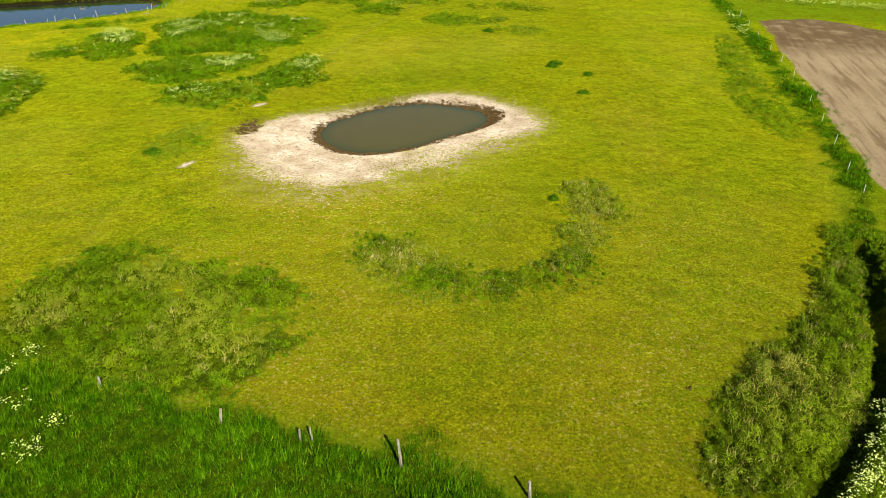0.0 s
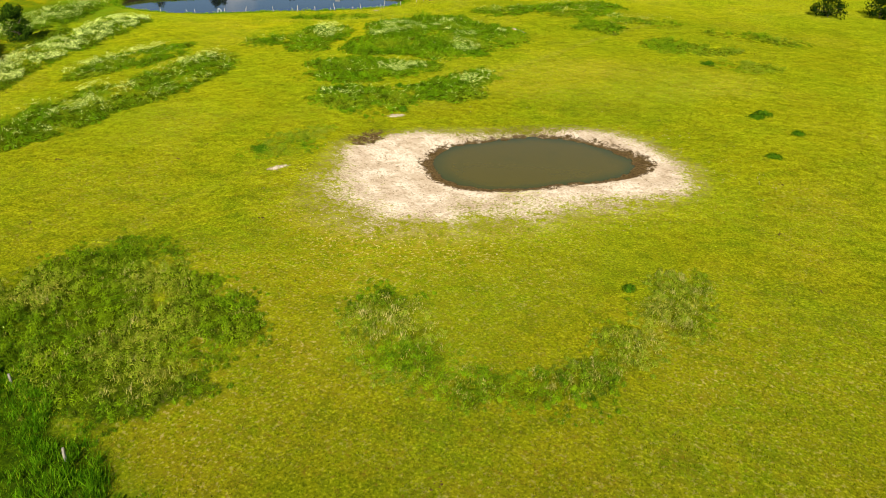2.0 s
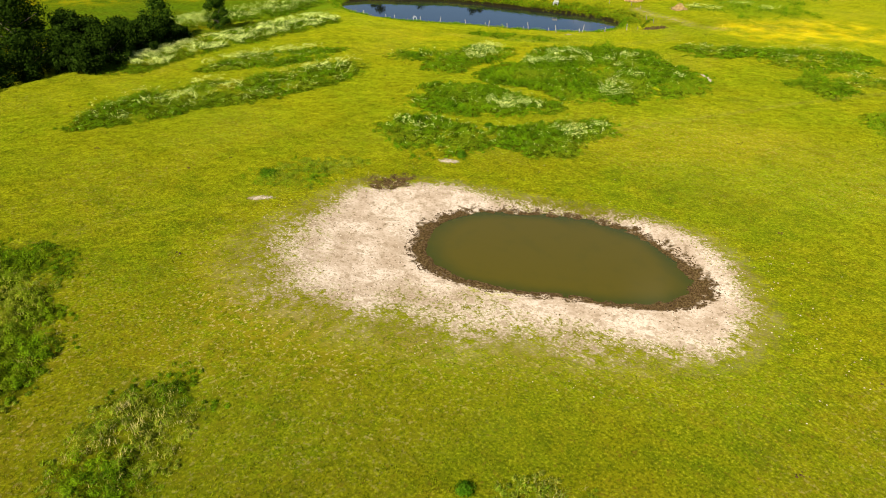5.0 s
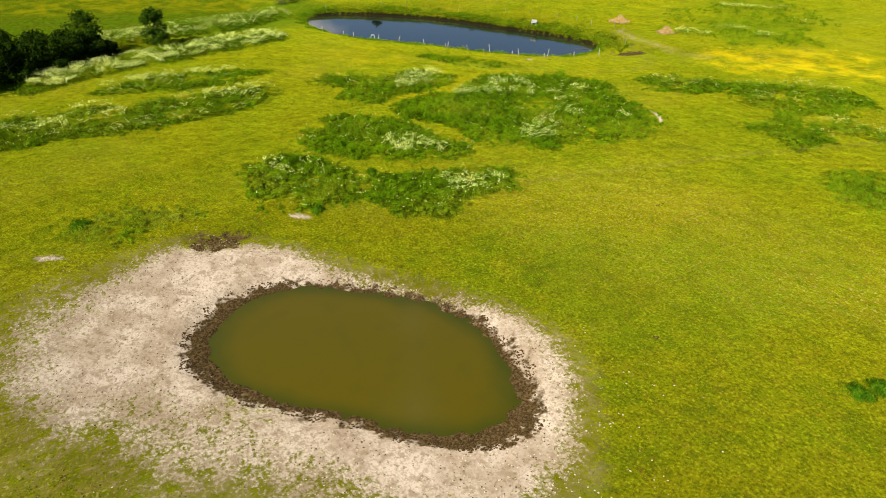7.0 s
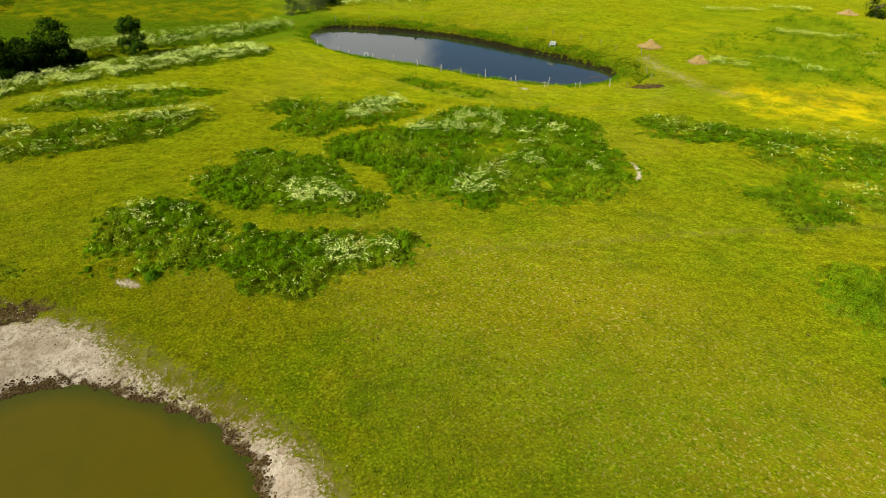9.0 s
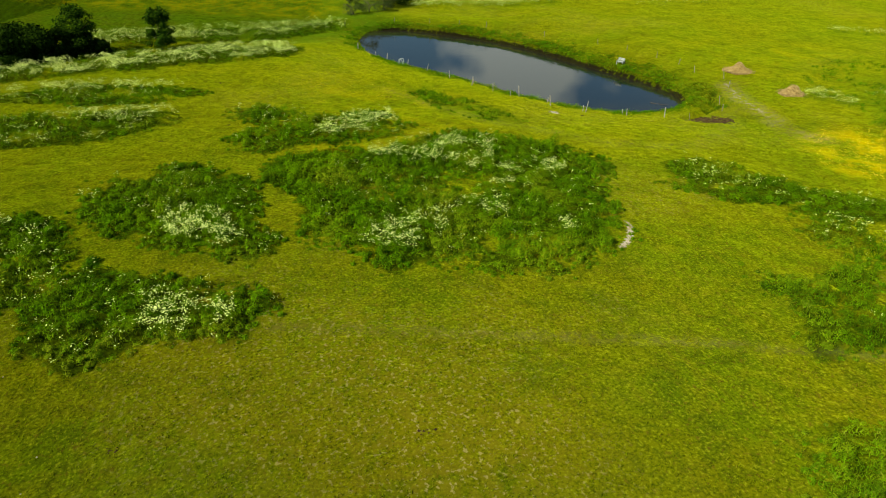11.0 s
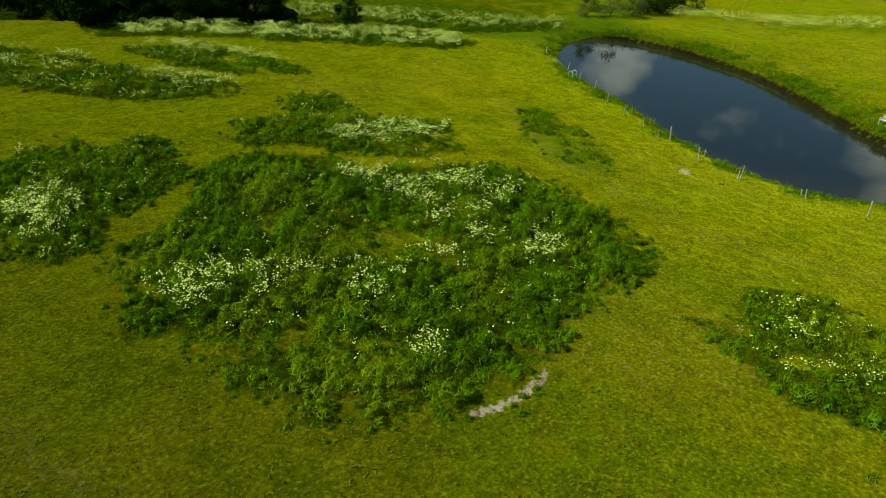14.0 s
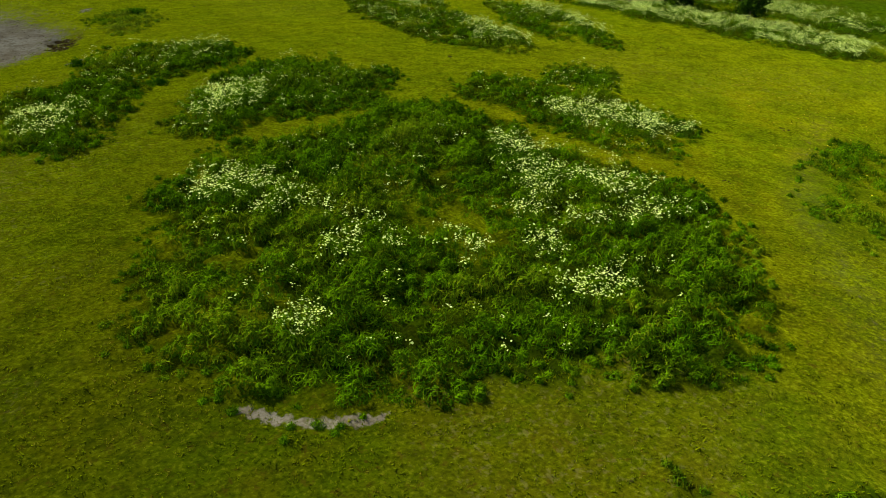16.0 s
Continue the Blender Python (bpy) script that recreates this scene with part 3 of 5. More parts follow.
def build_ground():
    gx, gy = steps(-98.0, -52.0, 29.0, 76.0, 0.26, 0.45, 2400.0), steps(10.0, 19.0, 122.0, 142.0, 0.26, 0.45, 2400.0)
    X, Y = np.meshgrid(gx, gy)
    x, y = X.ravel(), Y.ravel()
    z = height(x, y)
    plough = plough_mask(x, y)
    along = (x * math.cos(radians(-12)) + y * math.sin(radians(-12)))
    z = z + np.where(plough < 0, 0.10 * (vn(x, y, 0.9, 31) - 0.5) + 0.05 * (vn(along, y * 0.1, 1.0, 32) - 0.5), 0)
    tall = np.where(y < 15.0 - 0.29 * x, -1.2, tall_soft(x, y))
    d_pond, d_rim, d_sand = pond_small.d(x, y), rim_small.d(x, y), sand_area.d(x, y)
    ux, uy = (x - sand_area.x), (y - sand_area.y)
    toward = np.clip((ux * 0.30 - uy * 0.95) / (np.hypot(ux, uy) + 0.1), 0, 1)
    wide = 2.0 + 7.0 * toward
    clay = np.clip(0.5 - (d_sand + 0.5 + 0.2 * toward) / (2 * wide) + 0.25 * (vn(x, y, 3.0, 3) - 0.5), 0, 1)
    for b in (Blob(-18.6, 66.8, 45, 0.9, 0.2), Blob(-20.8, 51.6, 60, 0.8, 0.3), Blob(-46.1, 109.4, 20, 0.6, 0.3)):
        clay = np.maximum(clay, np.clip(0.50 - b.d(x, y) / 1.4, 0, 0.72))
    clay = np.maximum(clay, 0.9 * smooth(0.32, 0.06, line_d(x, y, ((-19.1, 103.2), (-19.7, 103.9), (-20.5, 104.5), (-21.4, 104.9), (-22.2, 105.1)))))
    clay = np.maximum(clay, 0.42 * smooth(0.9, 0.1, line_d(x, y, PATH_HAY[:4])))
    trod = np.maximum(1 - line_d(x, y, PATH_POND) / 1.8, 0) * 0.26
    clay = np.maximum(clay, np.clip(trod, 0, 1))
    mud = np.clip(0.5 - np.minimum(d_rim, Blob(-42.3, 123.2, 60, 2.2, 1.2).d(x, y)) / 2.0, 0, 1)
    mud = np.maximum(mud, np.clip(0.42 - mud_hole.d(x, y) / 1.8, 0, 0.70))
    # ring along the large pond's edge where bank colour and undercut shade are painted
    dark_undercut = np.clip(1.0 - np.abs(pond_large.d(x, y)) / (0.35 + 0.20 * smooth(-3, 3, pond_large.v(x, y))), 0, 1)
    yellow = np.maximum(1 - smooth(-3.0, 2.5, yellow_field.d(x, y) + 4.0 * (fbm(x, y, 4.0, 81) - 0.5)), 0)
    yellow = np.maximum(yellow, 0.25 * smooth(0.58, 0.74, fbm(x, y, 18.0, 41)) * (x < -30) * (y > 60))
    yellow = np.maximum(yellow, 0.28 * smooth(3.5, -2.5, Blob(-53.0, 95.0, 60, 9.0, 4.0).d(x, y)))
    yellow = np.maximum(yellow, 0.4 * (1 - smooth(-4, 2, Blob(-110, 70, 70, 30, 9).d(x, y))))
    tracks = np.minimum(line_d(x, y, TRACK_A), line_d(x, y, TRACK_B))
    trails = np.minimum(np.minimum(line_d(x, y, TRAIL), line_d(x, y, TRAIL_B)), line_d(x, y, TRAIL_C))
    dry = 0.28 * smooth(0.52, 0.70, fbm(x, y, 9.0, 17)) + 0.15 * (1 - smooth(0.1, 0.5, tracks)) + 0.12 * (1 - smooth(0.1, 0.5, trails))
    dry = dry + 0.8 * np.clip(1 - np.abs(d_sand - 3.0) / 4.0, 0, 1) * toward
    dry = dry + 0.38 * smooth(4.0, -4.0, Blob(-5.0, 86.5, 28, 17.0, 7.0).d(x, y) + 6.0 * (fbm(x, y, 5.0, 83) - 0.5))
    dry = dry + 0.30 * smooth(4.0, -4.0, Blob(-6.0, 38.0, 60, 13.0, 9.0).d(x, y) + 6.0 * (fbm(x, y, 5.0, 86) - 0.5)) + 0.25 * smooth(5.0, -5.0, Blob(14.0, 32.0, 60, 12.0, 8.0).d(x, y) + 7.0 * (fbm(x, y, 5.0, 87) - 0.5))
    lush = smooth(0.55, 0.70, fbm(x, y, 13.0, 77)) * 0.20
    lush = np.maximum(lush, 0.55 * smooth(3.0, -6.0, meadow_north.d(x, y) + 6.0 * (fbm(x, y, 8.0, 80) - 0.5)) * smooth(0.35, 0.6, fbm(x, y, 6.0, 78)))
    lush = np.maximum(lush, 0.6 * smooth(1.5, -1.5, patch_slope.d(x, y) + 3.0 * (vn(x, y, 2.0, 79) - 0.5)))
    lush = np.maximum(lush, 1 - smooth(-1.0, 3.0, y - (20.3 - 0.29 * x)))
    lush = np.maximum(lush, 0.5 * (1 - smooth(0.0, 1.5, line_d(x, y, VERGE) - 1.0)))
    lush = np.maximum(lush, 0.8 * smooth(38.0, 48.0, x + 6.0 * (fbm(x, y, 6.0, 90) - 0.5)) * smooth(104.0, 112.0, y + 6.0 * (fbm(x, y, 6.0, 91) - 0.5)) + 1.0 * smooth(-74.0, -86.0, x + 8.0 * (fbm(x, y, 9.0, 84) - 0.5)) * smooth(110.0, 96.0, y + 8.0 * (fbm(x, y, 7.0, 85) - 0.5)))
    n, m = len(gx), len(gy)
    i = np.arange(n * m).reshape(m, n)
    faces = np.stack((i[:-1, :-1], i[:-1, 1:], i[1:, 1:], i[1:, :-1]), -1).reshape(-1, 4)
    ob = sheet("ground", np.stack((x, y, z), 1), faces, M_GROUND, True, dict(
        tall=np.maximum(np.clip(0.5 - tall / 1.6, 0, 1) * (1 - 0.65 * smooth(0.42, 0.22, vn(x, y, 2.6, 232)) * smooth(24.0, 28.0, y + 0.29 * x)) * (1 - 0.35 * smooth(6.5, 5.0, pond_large.d(x, y))), 0.55 * smooth(-84.0, -88.0, x) * smooth(96.0, 90.0, y)) * (1 - 0.38 * smooth(1.5, 0.0, np.minimum.reduce([b.d(x, y) for b in (*crescent, patch_verge, patch_north_low, *far_weeds)]))), clay=clay, mud=mud, yellow=yellow, dry=np.clip(dry, 0, 1), lush=np.clip(lush, 0, 1), worn=np.clip(smooth(1.5 + 4.5 * toward, -0.5, d_sand) + 0.07 * smooth(1.6, 0.2, line_d(x, y, PATH_POND)) + 0.45 * smooth(1.5, 0.2, line_d(x, y, PATH_HAY)) + 0.02 * smooth(0.9, 0.1, trails) + 0.11 * smooth(0.55, 0.1, line_d(x, y, TRAIL_B)), 0, 1), damp=np.clip(smooth(84, 100, y - 0.25 * (x - 47) + 6.0 * (fbm(x, y, 5.0, 92) - 0.5)) + 0.8 * smooth(0.5, 0.15, np.abs(np.hypot(x - 66, y - 88) - 7.0)) + 0.8 * smooth(0.5, 0.15, np.abs(np.hypot(x - 66, y - 88) - 8.8)), 0, 0.85), dark_undercut=dark_undercut, plough=np.clip(0.5 - plough / 1.2, 0, 1)))
    return tagged(ob, "grazed yellow-green pasture with bare clay, mud and ploughed soil", "ground", kind="structure")


build_ground()


def build_pond(name, blob, level, material, label, edge):
    th = np.linspace(0, 2 * math.pi, 160, endpoint=False)
    rings = np.array((1.0, 0.93, 0.85, 0.75, 0.6, 0.4, 0.2, 0.0))
    pts, deep = [], []
    c, s = math.cos(blob.turn), math.sin(blob.turn)
    for q in rings:
        r = (blob.radius(th) + edge / blob.sy) * q
        u, v = r * np.cos(th) * blob.sx, r * np.sin(th) * blob.sy
        pts.append(np.stack((blob.x + u * c - v * s, blob.y + u * s + v * c, np.full_like(u, level)), 1))
        deep.append(np.full_like(u, min(1.0, (1 - q) * 2.6)))
    i = np.arange(len(rings) * 160).reshape(-1, 160)
    a, b = i[:-1], i[1:]
    faces = np.stack((a, np.roll(a, -1, 1), np.roll(b, -1, 1), b), -1).reshape(-1, 4)
    ob = sheet(name, np.concatenate(pts), faces[:-160], material, True, dict(deep=np.concatenate(deep)))
    bm = bmesh.new()
    bm.from_mesh(ob.data)
    bm.verts.ensure_lookup_table()
    last = [bm.verts[j] for j in i[-2]]
    f = bm.faces.new(last)
    f.smooth = True
    bmesh.ops.delete(bm, geom=[v for v in bm.verts if not v.link_faces], context="VERTS")
    bmesh.ops.recalc_face_normals(bm, faces=bm.faces)
    if sum(f.normal.z for f in bm.faces) < 0:
        bmesh.ops.reverse_faces(bm, faces=bm.faces)
    bm.to_mesh(ob.data)
    bm.free()
    return tagged(ob, label, "water", kind="structure")


build_pond("water_1", pond_small, WATER_SMALL, M_POND_SMALL, "murky olive-brown shallow water of a drying pond", 0.5)
build_pond("water_2", pond_large, WATER_LARGE, M_POND_LARGE, "dark still pond water reflecting sky and clouds", 0.6)


# ---- plants ----
RNG = np.random.default_rng(7)


def blades(name, x, y, tall, count, spread, lean, width, material, dry, label, category="grass", fine=True):
    """Tufts of bent grass blades at x, y, joined into one mesh."""
    n = len(x)
    z = height(x, y) - 0.02
    rep = lambda a: np.repeat(a, count)
    bx, by, bz, hh = rep(x), rep(y), rep(z), rep(tall) * RNG.uniform(0.55, 1.1, n * count)
    ang = RNG.uniform(0, 2 * math.pi, n * count)
    off = RNG.uniform(0, 1, n * count) * rep(spread)
    dx, dy = np.cos(ang), np.sin(ang)
    bx, by = bx + dx * off, by + dy * off
    out = hh * RNG.uniform(0.15, 1.0, n * count) * lean
    ang = RNG.uniform(0, 2 * math.pi, n * count)
    dx, dy = np.cos(ang) + 0.25, np.sin(ang) + 0.15
    turn = ang + RNG.uniform(0.6, 2.2, n * count)
    wx, wy = np.cos(turn) * width * rep(tall), np.sin(turn) * width * rep(tall)
    mx, my, mz = bx + dx * out * 0.35, by + dy * out * 0.35, bz + hh * 0.6
    tx, ty, tz = bx + dx * out, by + dy * out, bz + hh * RNG.uniform(0.8, 1.0, n * count)
    if fine:
        P = np.stack((np.stack((bx, by, bz), 1), np.stack((mx - wx, my - wy, mz), 1), np.stack((mx + wx, my + wy, mz), 1), np.stack((tx, ty, tz), 1)), 1)
        k = np.arange(n * count)[:, None] * 4
        F = np.concatenate((k + np.array([[0, 2, 1]]), k + np.array([[1, 2, 3]])))
    else:
        P = np.stack((np.stack((bx - wx, by - wy, bz), 1), np.stack((bx + wx, by + wy, bz), 1), np.stack((tx, ty, tz), 1)), 1)
        k = np.arange(n * count)[:, None] * 3
        F = k + np.array([[0, 1, 2]])
    dead = RNG.uniform(0, 1, n * count) < 0.6 * rep(dry)
    tint = np.repeat(np.clip(0.35 * rep(dry) + 0.75 * dead + RNG.normal(0, 0.08, n * count), 0, 1), P.shape[1])
    ob = sheet(name, P.reshape(-1, 3), F, material, False, dict(tint=tint))
    return tagged(ob, label, category, kind="stuff")


def scatter(x0, x1, y0, y1, per_m2):
    n = int((x1 - x0) * (y1 - y0) * per_m2)
    return RNG.uniform(x0, x1, n), RNG.uniform(y0, y1, n)


def dry_water(x, y):
    return (pond_small.d(x, y) > 0.15) & (pond_large.d(x, y) > 0.15)


def domes(name, x, y, wide, tall, count, leaf, material, dry, label, category="grass", slim=0.19):
    """Low bushy clumps, each a dome of overlapping leaves and blade tips, joined into one mesh."""
    n = len(x)
    z = height(x, y) - 0.04
    rep = lambda a: np.repeat(a, count)
    az, up = RNG.uniform(0, 2 * math.pi, n * count), RNG.uniform(0.03, 1.0, n * count) ** 0.8
    side = np.sqrt(1 - up * up)
    v = np.stack((np.cos(az) * side, np.sin(az) * side, up), 1)
    R, H = rep(wide) * RNG.uniform(0.80, 1.12, n * count), rep(tall) * RNG.uniform(0.78, 1.15, n * count)
    p = np.stack((rep(x), rep(y), rep(z)), 1) + v * np.stack((R, R, H), 1)
    normal = v + RNG.normal(0, 0.20, (n * count, 3))
    normal /= np.linalg.norm(normal, axis=1)[:, None]
    way = np.stack((np.cos(az) * (0.5 - up), np.sin(az) * (0.5 - up), 0.7 * side), 1) + RNG.normal(0, 0.55, (n * count, 3))
    way -= normal * (way * normal).sum(1)[:, None]
    way /= np.linalg.norm(way, axis=1)[:, None] + 1e-6
    across = np.cross(normal, way)
    size = (leaf * RNG.uniform(0.6, 1.3, n * count))[:, None]
    lift = normal * size * RNG.uniform(-0.05, 0.65, n * count)[:, None]
    P = np.stack((p - across * size * slim - way * size * 0.45, p + across * size * slim - way * size * 0.45, p + way * size * 0.85 + lift), 1)
    dead = RNG.uniform(0, 1, n * count) < 0.55 * rep(dry)
    tint = np.repeat(np.clip(0.45 * rep(dry) + 0.6 * dead + RNG.normal(0, 0.05, n * count), 0, 1), 3)
    ob = sheet(name, P.reshape(-1, 3), np.arange(3 * n * count).reshape(-1, 3), material, False, dict(tint=tint))
    return tagged(ob, label, category, kind="stuff")


def jittered(x0, x1, y0, y1, step):
    gx, gy = np.meshgrid(np.arange(x0, x1, step), np.arange(y0, y1, step))
    gx, gy = gx.ravel(), gy.ravel()
    return gx + RNG.uniform(-0.5, 0.5, len(gx)) * step * 1.1, gy + RNG.uniform(-0.5, 0.5, len(gy)) * step * 1.1


def grow_patch(blobs, step, tall, material, label, dryness=0.15, name="tall_grass", box=None, test=None, gaps=0.15, rag=1.0, count=66, leaf=0.17, slim=0.10):
    """Bushy clumps of tall growth over an area, with dark gaps between."""
    if box is None:
        box = (min(b.x - max(b.sx, b.sy) * 1.35 for b in blobs), max(b.x + max(b.sx, b.sy) * 1.35 for b in blobs), min(b.y - max(b.sx, b.sy) * 1.35 for b in blobs), max(b.y + max(b.sx, b.sy) * 1.35 for b in blobs))
    x, y = jittered(*box, step)
    if blobs:
        d = np.minimum.reduce([b.d(x, y) for b in blobs])
    else:
        d = test(x, y)
    d = d + ragged(x, y) + (rag - 1.0) * (fbm(x, y, 5.0, 221) - 0.45)
    tussock = 0.65 * vn(x, y, 0.85, 233) + 0.35 * vn(x, y, 0.5, 234)
    cover = 0.35 * vn(x, y, 1.0, 231) + 0.30 * vn(x, y, 2.6, 232) + 0.35 * tussock + RNG.uniform(-0.10, 0.10, len(x))
    thin = smooth(1.0, -1.0, gap_d(x, y))
    keep = (d + np.clip(RNG.normal(0, 0.28, len(x)), -0.5, 0.5) < 0.05) & (cover > gaps) & (RNG.uniform(0, 1, len(x)) > 0.55 * thin) & dry_water(x, y)
    x, y, d, cover, tussock, thin = x[keep], y[keep], d[keep], cover[keep], tussock[keep], thin[keep]
    big = RNG.uniform(0.50, 1.0, len(x)) * (0.38 + 0.62 * smooth(-0.2, 1.5, -d)) * (0.62 + 0.40 * vn(x, y, 1.2, 203) + 0.30 * vn(x, y, 3.1, 204))
    hh = tall * big * RNG.uniform(0.8, 1.35, len(x)) * (0.75 + 0.5 * smooth(0.35, 0.7, cover)) * (0.55 + 0.45 * smooth(0.0, 2.2, -d)) * (0.22 + 1.55 * smooth(0.30, 0.70, tussock)) * (1 - 0.7 * thin) * (0.65 + 0.7 * vn(x, y, 4.5, 235))
    dry = np.clip(dryness + 0.9 * (fbm(x, y, 3.5, 61) - 0.52) * 2.0, 0, 0.95) if dryness > 0.05 else np.full(len(x), dryness)
    return domes(name, x, y, step * 1.02 * big, hh, count, leaf, material, dry, label, slim=slim)


def grow_blades(blobs, density, tall, material, label, dryness=0.15, name="tall_grass", box=None, test=None, count=14, gaps=0.05, width=0.045):
    """Upright tufts of blades over an area."""
    if box is None:
        box = (min(b.x - max(b.sx, b.sy) * 1.35 for b in blobs), max(b.x + max(b.sx, b.sy) * 1.35 for b in blobs), min(b.y - max(b.sx, b.sy) * 1.35 for b in blobs), max(b.y + max(b.sx, b.sy) * 1.35 for b in blobs))
    x, y = scatter(*box, density)
    d = (np.minimum.reduce([b.d(x, y) for b in blobs]) if blobs else test(x, y)) + ragged(x, y)
    clump = lumps(x, y)
    keep = (d + RNG.uniform(-0.5, 0.5, len(x)) < 0.1) & (clump + RNG.uniform(-0.10, 0.10, len(x)) > gaps) & dry_water(x, y)
    x, y, d, clump = x[keep], y[keep], d[keep], clump[keep]
    hh = tall * (0.45 + 0.55 * smooth(0.30, 0.70, clump)) * (0.6 + 0.7 * vn(x, y, 3.1, 203)) * (0.5 + 0.5 * smooth(0.0, 1.6, -d)) * RNG.uniform(0.8, 1.2, len(x))
    dry = np.clip(dryness + 0.9 * (fbm(x, y, 3.5, 61) - 0.52) * 2.0, 0, 0.95) if dryness > 0.05 else np.full(len(x), dryness)
    return blades(name, x, y, hh, count, np.full(len(x), 0.30), 0.75, width, material, dry, label, fine=False)


def parsley(blobs, per_m2, label, tall=0.75, box=None, test=None, patchy=0.45, inside=False):
    """White umbels on thin stalks."""
    if box is None:
        box = (min(b.x - max(b.sx, b.sy) * 1.3 for b in blobs), max(b.x + max(b.sx, b.sy) * 1.3 for b in blobs), min(b.y - max(b.sx, b.sy) * 1.3 for b in blobs), max(b.y + max(b.sx, b.sy) * 1.3 for b in blobs))
    x, y = scatter(*box, per_m2)
    d = np.minimum.reduce([b.d(x, y) for b in blobs]) if blobs else test(x, y)
    keep = (d + (vn(x, y, 1.2, 18) - 0.5) * 2.0 < 0) & (vn(x, y, 1.1, 28) * 0.6 + vn(x, y, 0.42, 29) * 0.4 + RNG.uniform(-0.14, 0.10, len(x)) > patchy) & dry_water(x, y)
    if inside:
        keep &= tall_soft(x, y) < -0.1
    x, y = x[keep], y[keep]
    n, q = len(x), 6
    hh = tall * RNG.uniform(0.7, 1.2, n)
    z = height(x, y)
    lx, ly = RNG.normal(0, 0.06, n), RNG.normal(0, 0.06, n)
    # stalks
    w = 0.010
    S = np.stack((np.stack((x - w, y, z), 1), np.stack((x + w, y, z), 1), np.stack((x + lx, y + ly, z + hh), 1)), 1).reshape(-1, 3)
    stalk = sheet("stalks", S, np.arange(3 * n).reshape(-1, 3), M_STALK, False, dict(tint=np.zeros(3 * n)))
    # heads: flat tilted umbels round each stalk's top
    a = RNG.uniform(0, 2 * math.pi, n * q)
    r = np.sqrt(RNG.uniform(0.02, 1, n * q)) * 0.17
    cx, cy = np.repeat(x + lx, q) + np.cos(a) * r, np.repeat(y + ly, q) + np.sin(a) * r
    cz = np.repeat(z + hh, q) + RNG.uniform(-0.16, 0.04, n * q)
    size = 0.014 + 0.034 * RNG.uniform(0, 1, n * q) ** 1.6
    b = RNG.uniform(0, 2 * math.pi, n * q)
    tx, ty = RNG.normal(0, 0.25, n * q), RNG.normal(0, 0.25, n * q)
    corners = []
    for j in range(4):
        t = b + j * math.pi * 0.5
        ox, oy = np.cos(t) * size, np.sin(t) * size
        corners.append(np.stack((cx + ox, cy + oy, cz + ox * tx + oy * ty), 1))
    heads = sheet("blossoms", np.stack(corners, 1).reshape(-1, 3), np.arange(4 * n * q).reshape(-1, 4), M_WHITE, False, dict(tint=np.zeros(4 * n * q)))
    root = base("cow_parsley", float(np.mean(x)), float(np.mean(y)), h1(np.mean(x), np.mean(y)))
    for ob in (stalk, heads):
        ob.parent = root
        ob.matrix_parent_inverse = root.matrix_world.inverted()
    return tagged(root, label, "wildflowers", kind="stuff")


def buttercups(test, box, per_m2, label):
    x, y = scatter(*box, per_m2)
    keep = (test(x, y) + (vn(x, y, 1.5, 51) - 0.5) * 3.0 < 0) & dry_water(x, y)
    x, y = x[keep], y[keep]
    n = len(x)
    z = height(x, y) + RNG.uniform(0.12, 0.35, n)
    s, b = RNG.uniform(0.02, 0.045, n), RNG.uniform(0, 6.28, n)
    P = np.stack([np.stack((x + np.cos(b + j * 1.571) * s, y + np.sin(b + j * 1.571) * s, z + RNG.uniform(-0.02, 0.02, n)), 1) for j in range(4)], 1)
    ob = sheet("buttercups", P.reshape(-1, 3), np.arange(4 * n).reshape(-1, 4), M_YELLOW)
    return tagged(ob, label, "wildflowers", kind="stuff")


def band(pts, half):
    return lambda x, y: line_d(x, y, pts) - half


grow_patch([patch_round], 0.42, 0.44, M_LUSH, "large round patch of uneaten lush green growth", 0.10, count=84, gaps=0.27)
grow_patch([patch_inner], 0.42, 0.44, M_LUSH, "oval patch of uneaten lush green growth", 0.06, count=80, gaps=0.31)
grow_patch([patch_near_pond, patch_near_low], 0.42, 0.44, M_LUSH, "patch of tall green growth near the clay bank", 0.10, count=80, gaps=0.32)
grow_patch([patch_back], 0.44, 0.44, M_LUSH, "patch of tall green growth between worn trails", 0.08, gaps=0.34)
grow_patch([patch_west], 0.56, 0.48, M_LUSH, "long patch of tall growth with white wildflowers", 0.12, count=44, leaf=0.20, gaps=0.40, rag=2.0)
grow_patch([patch_north, patch_north_far, patch_north_low], 0.50, 0.42, M_LUSH, "tall green growth with scattered white wildflowers", 0.12, gaps=0.36, rag=2.0)
grow_patch([patch_front], 0.42, 0.40, M_TALL, "rough tussock grass with straw-coloured tufts", 0.10, count=80, leaf=0.16, gaps=0.26)
grow_blades([patch_front], 2.2, 0.36, M_STRAW_TUFT, "straw-coloured blades among rough tussocks", 0.30, count=10, gaps=0.45)
grow_patch([patch_corner], 0.46, 0.60, M_RANK, "dark rank weeds and tussocks beside the ditch", 0.24)
grow_blades([patch_corner], 2.6, 0.40, M_STRAW_TUFT, "straw-coloured blades among dark weeds", 0.55, count=10, gaps=0.48)
grow_patch([patch_verge], 0.50, 0.28, M_SPARSE, "rough grass along the field verge", 0.06, gaps=0.36, rag=2.5)
grow_patch(list(crescent[:2]), 0.44, 0.34, M_TALL, "greener weedy tufts at the end of a crescent of rough grass", 0.10, gaps=0.18)
grow_patch(list(crescent[2:]), 0.42, 0.38, M_TALL, "crescent of rough grass with straw-coloured tufts", 0.20, gaps=0.18)
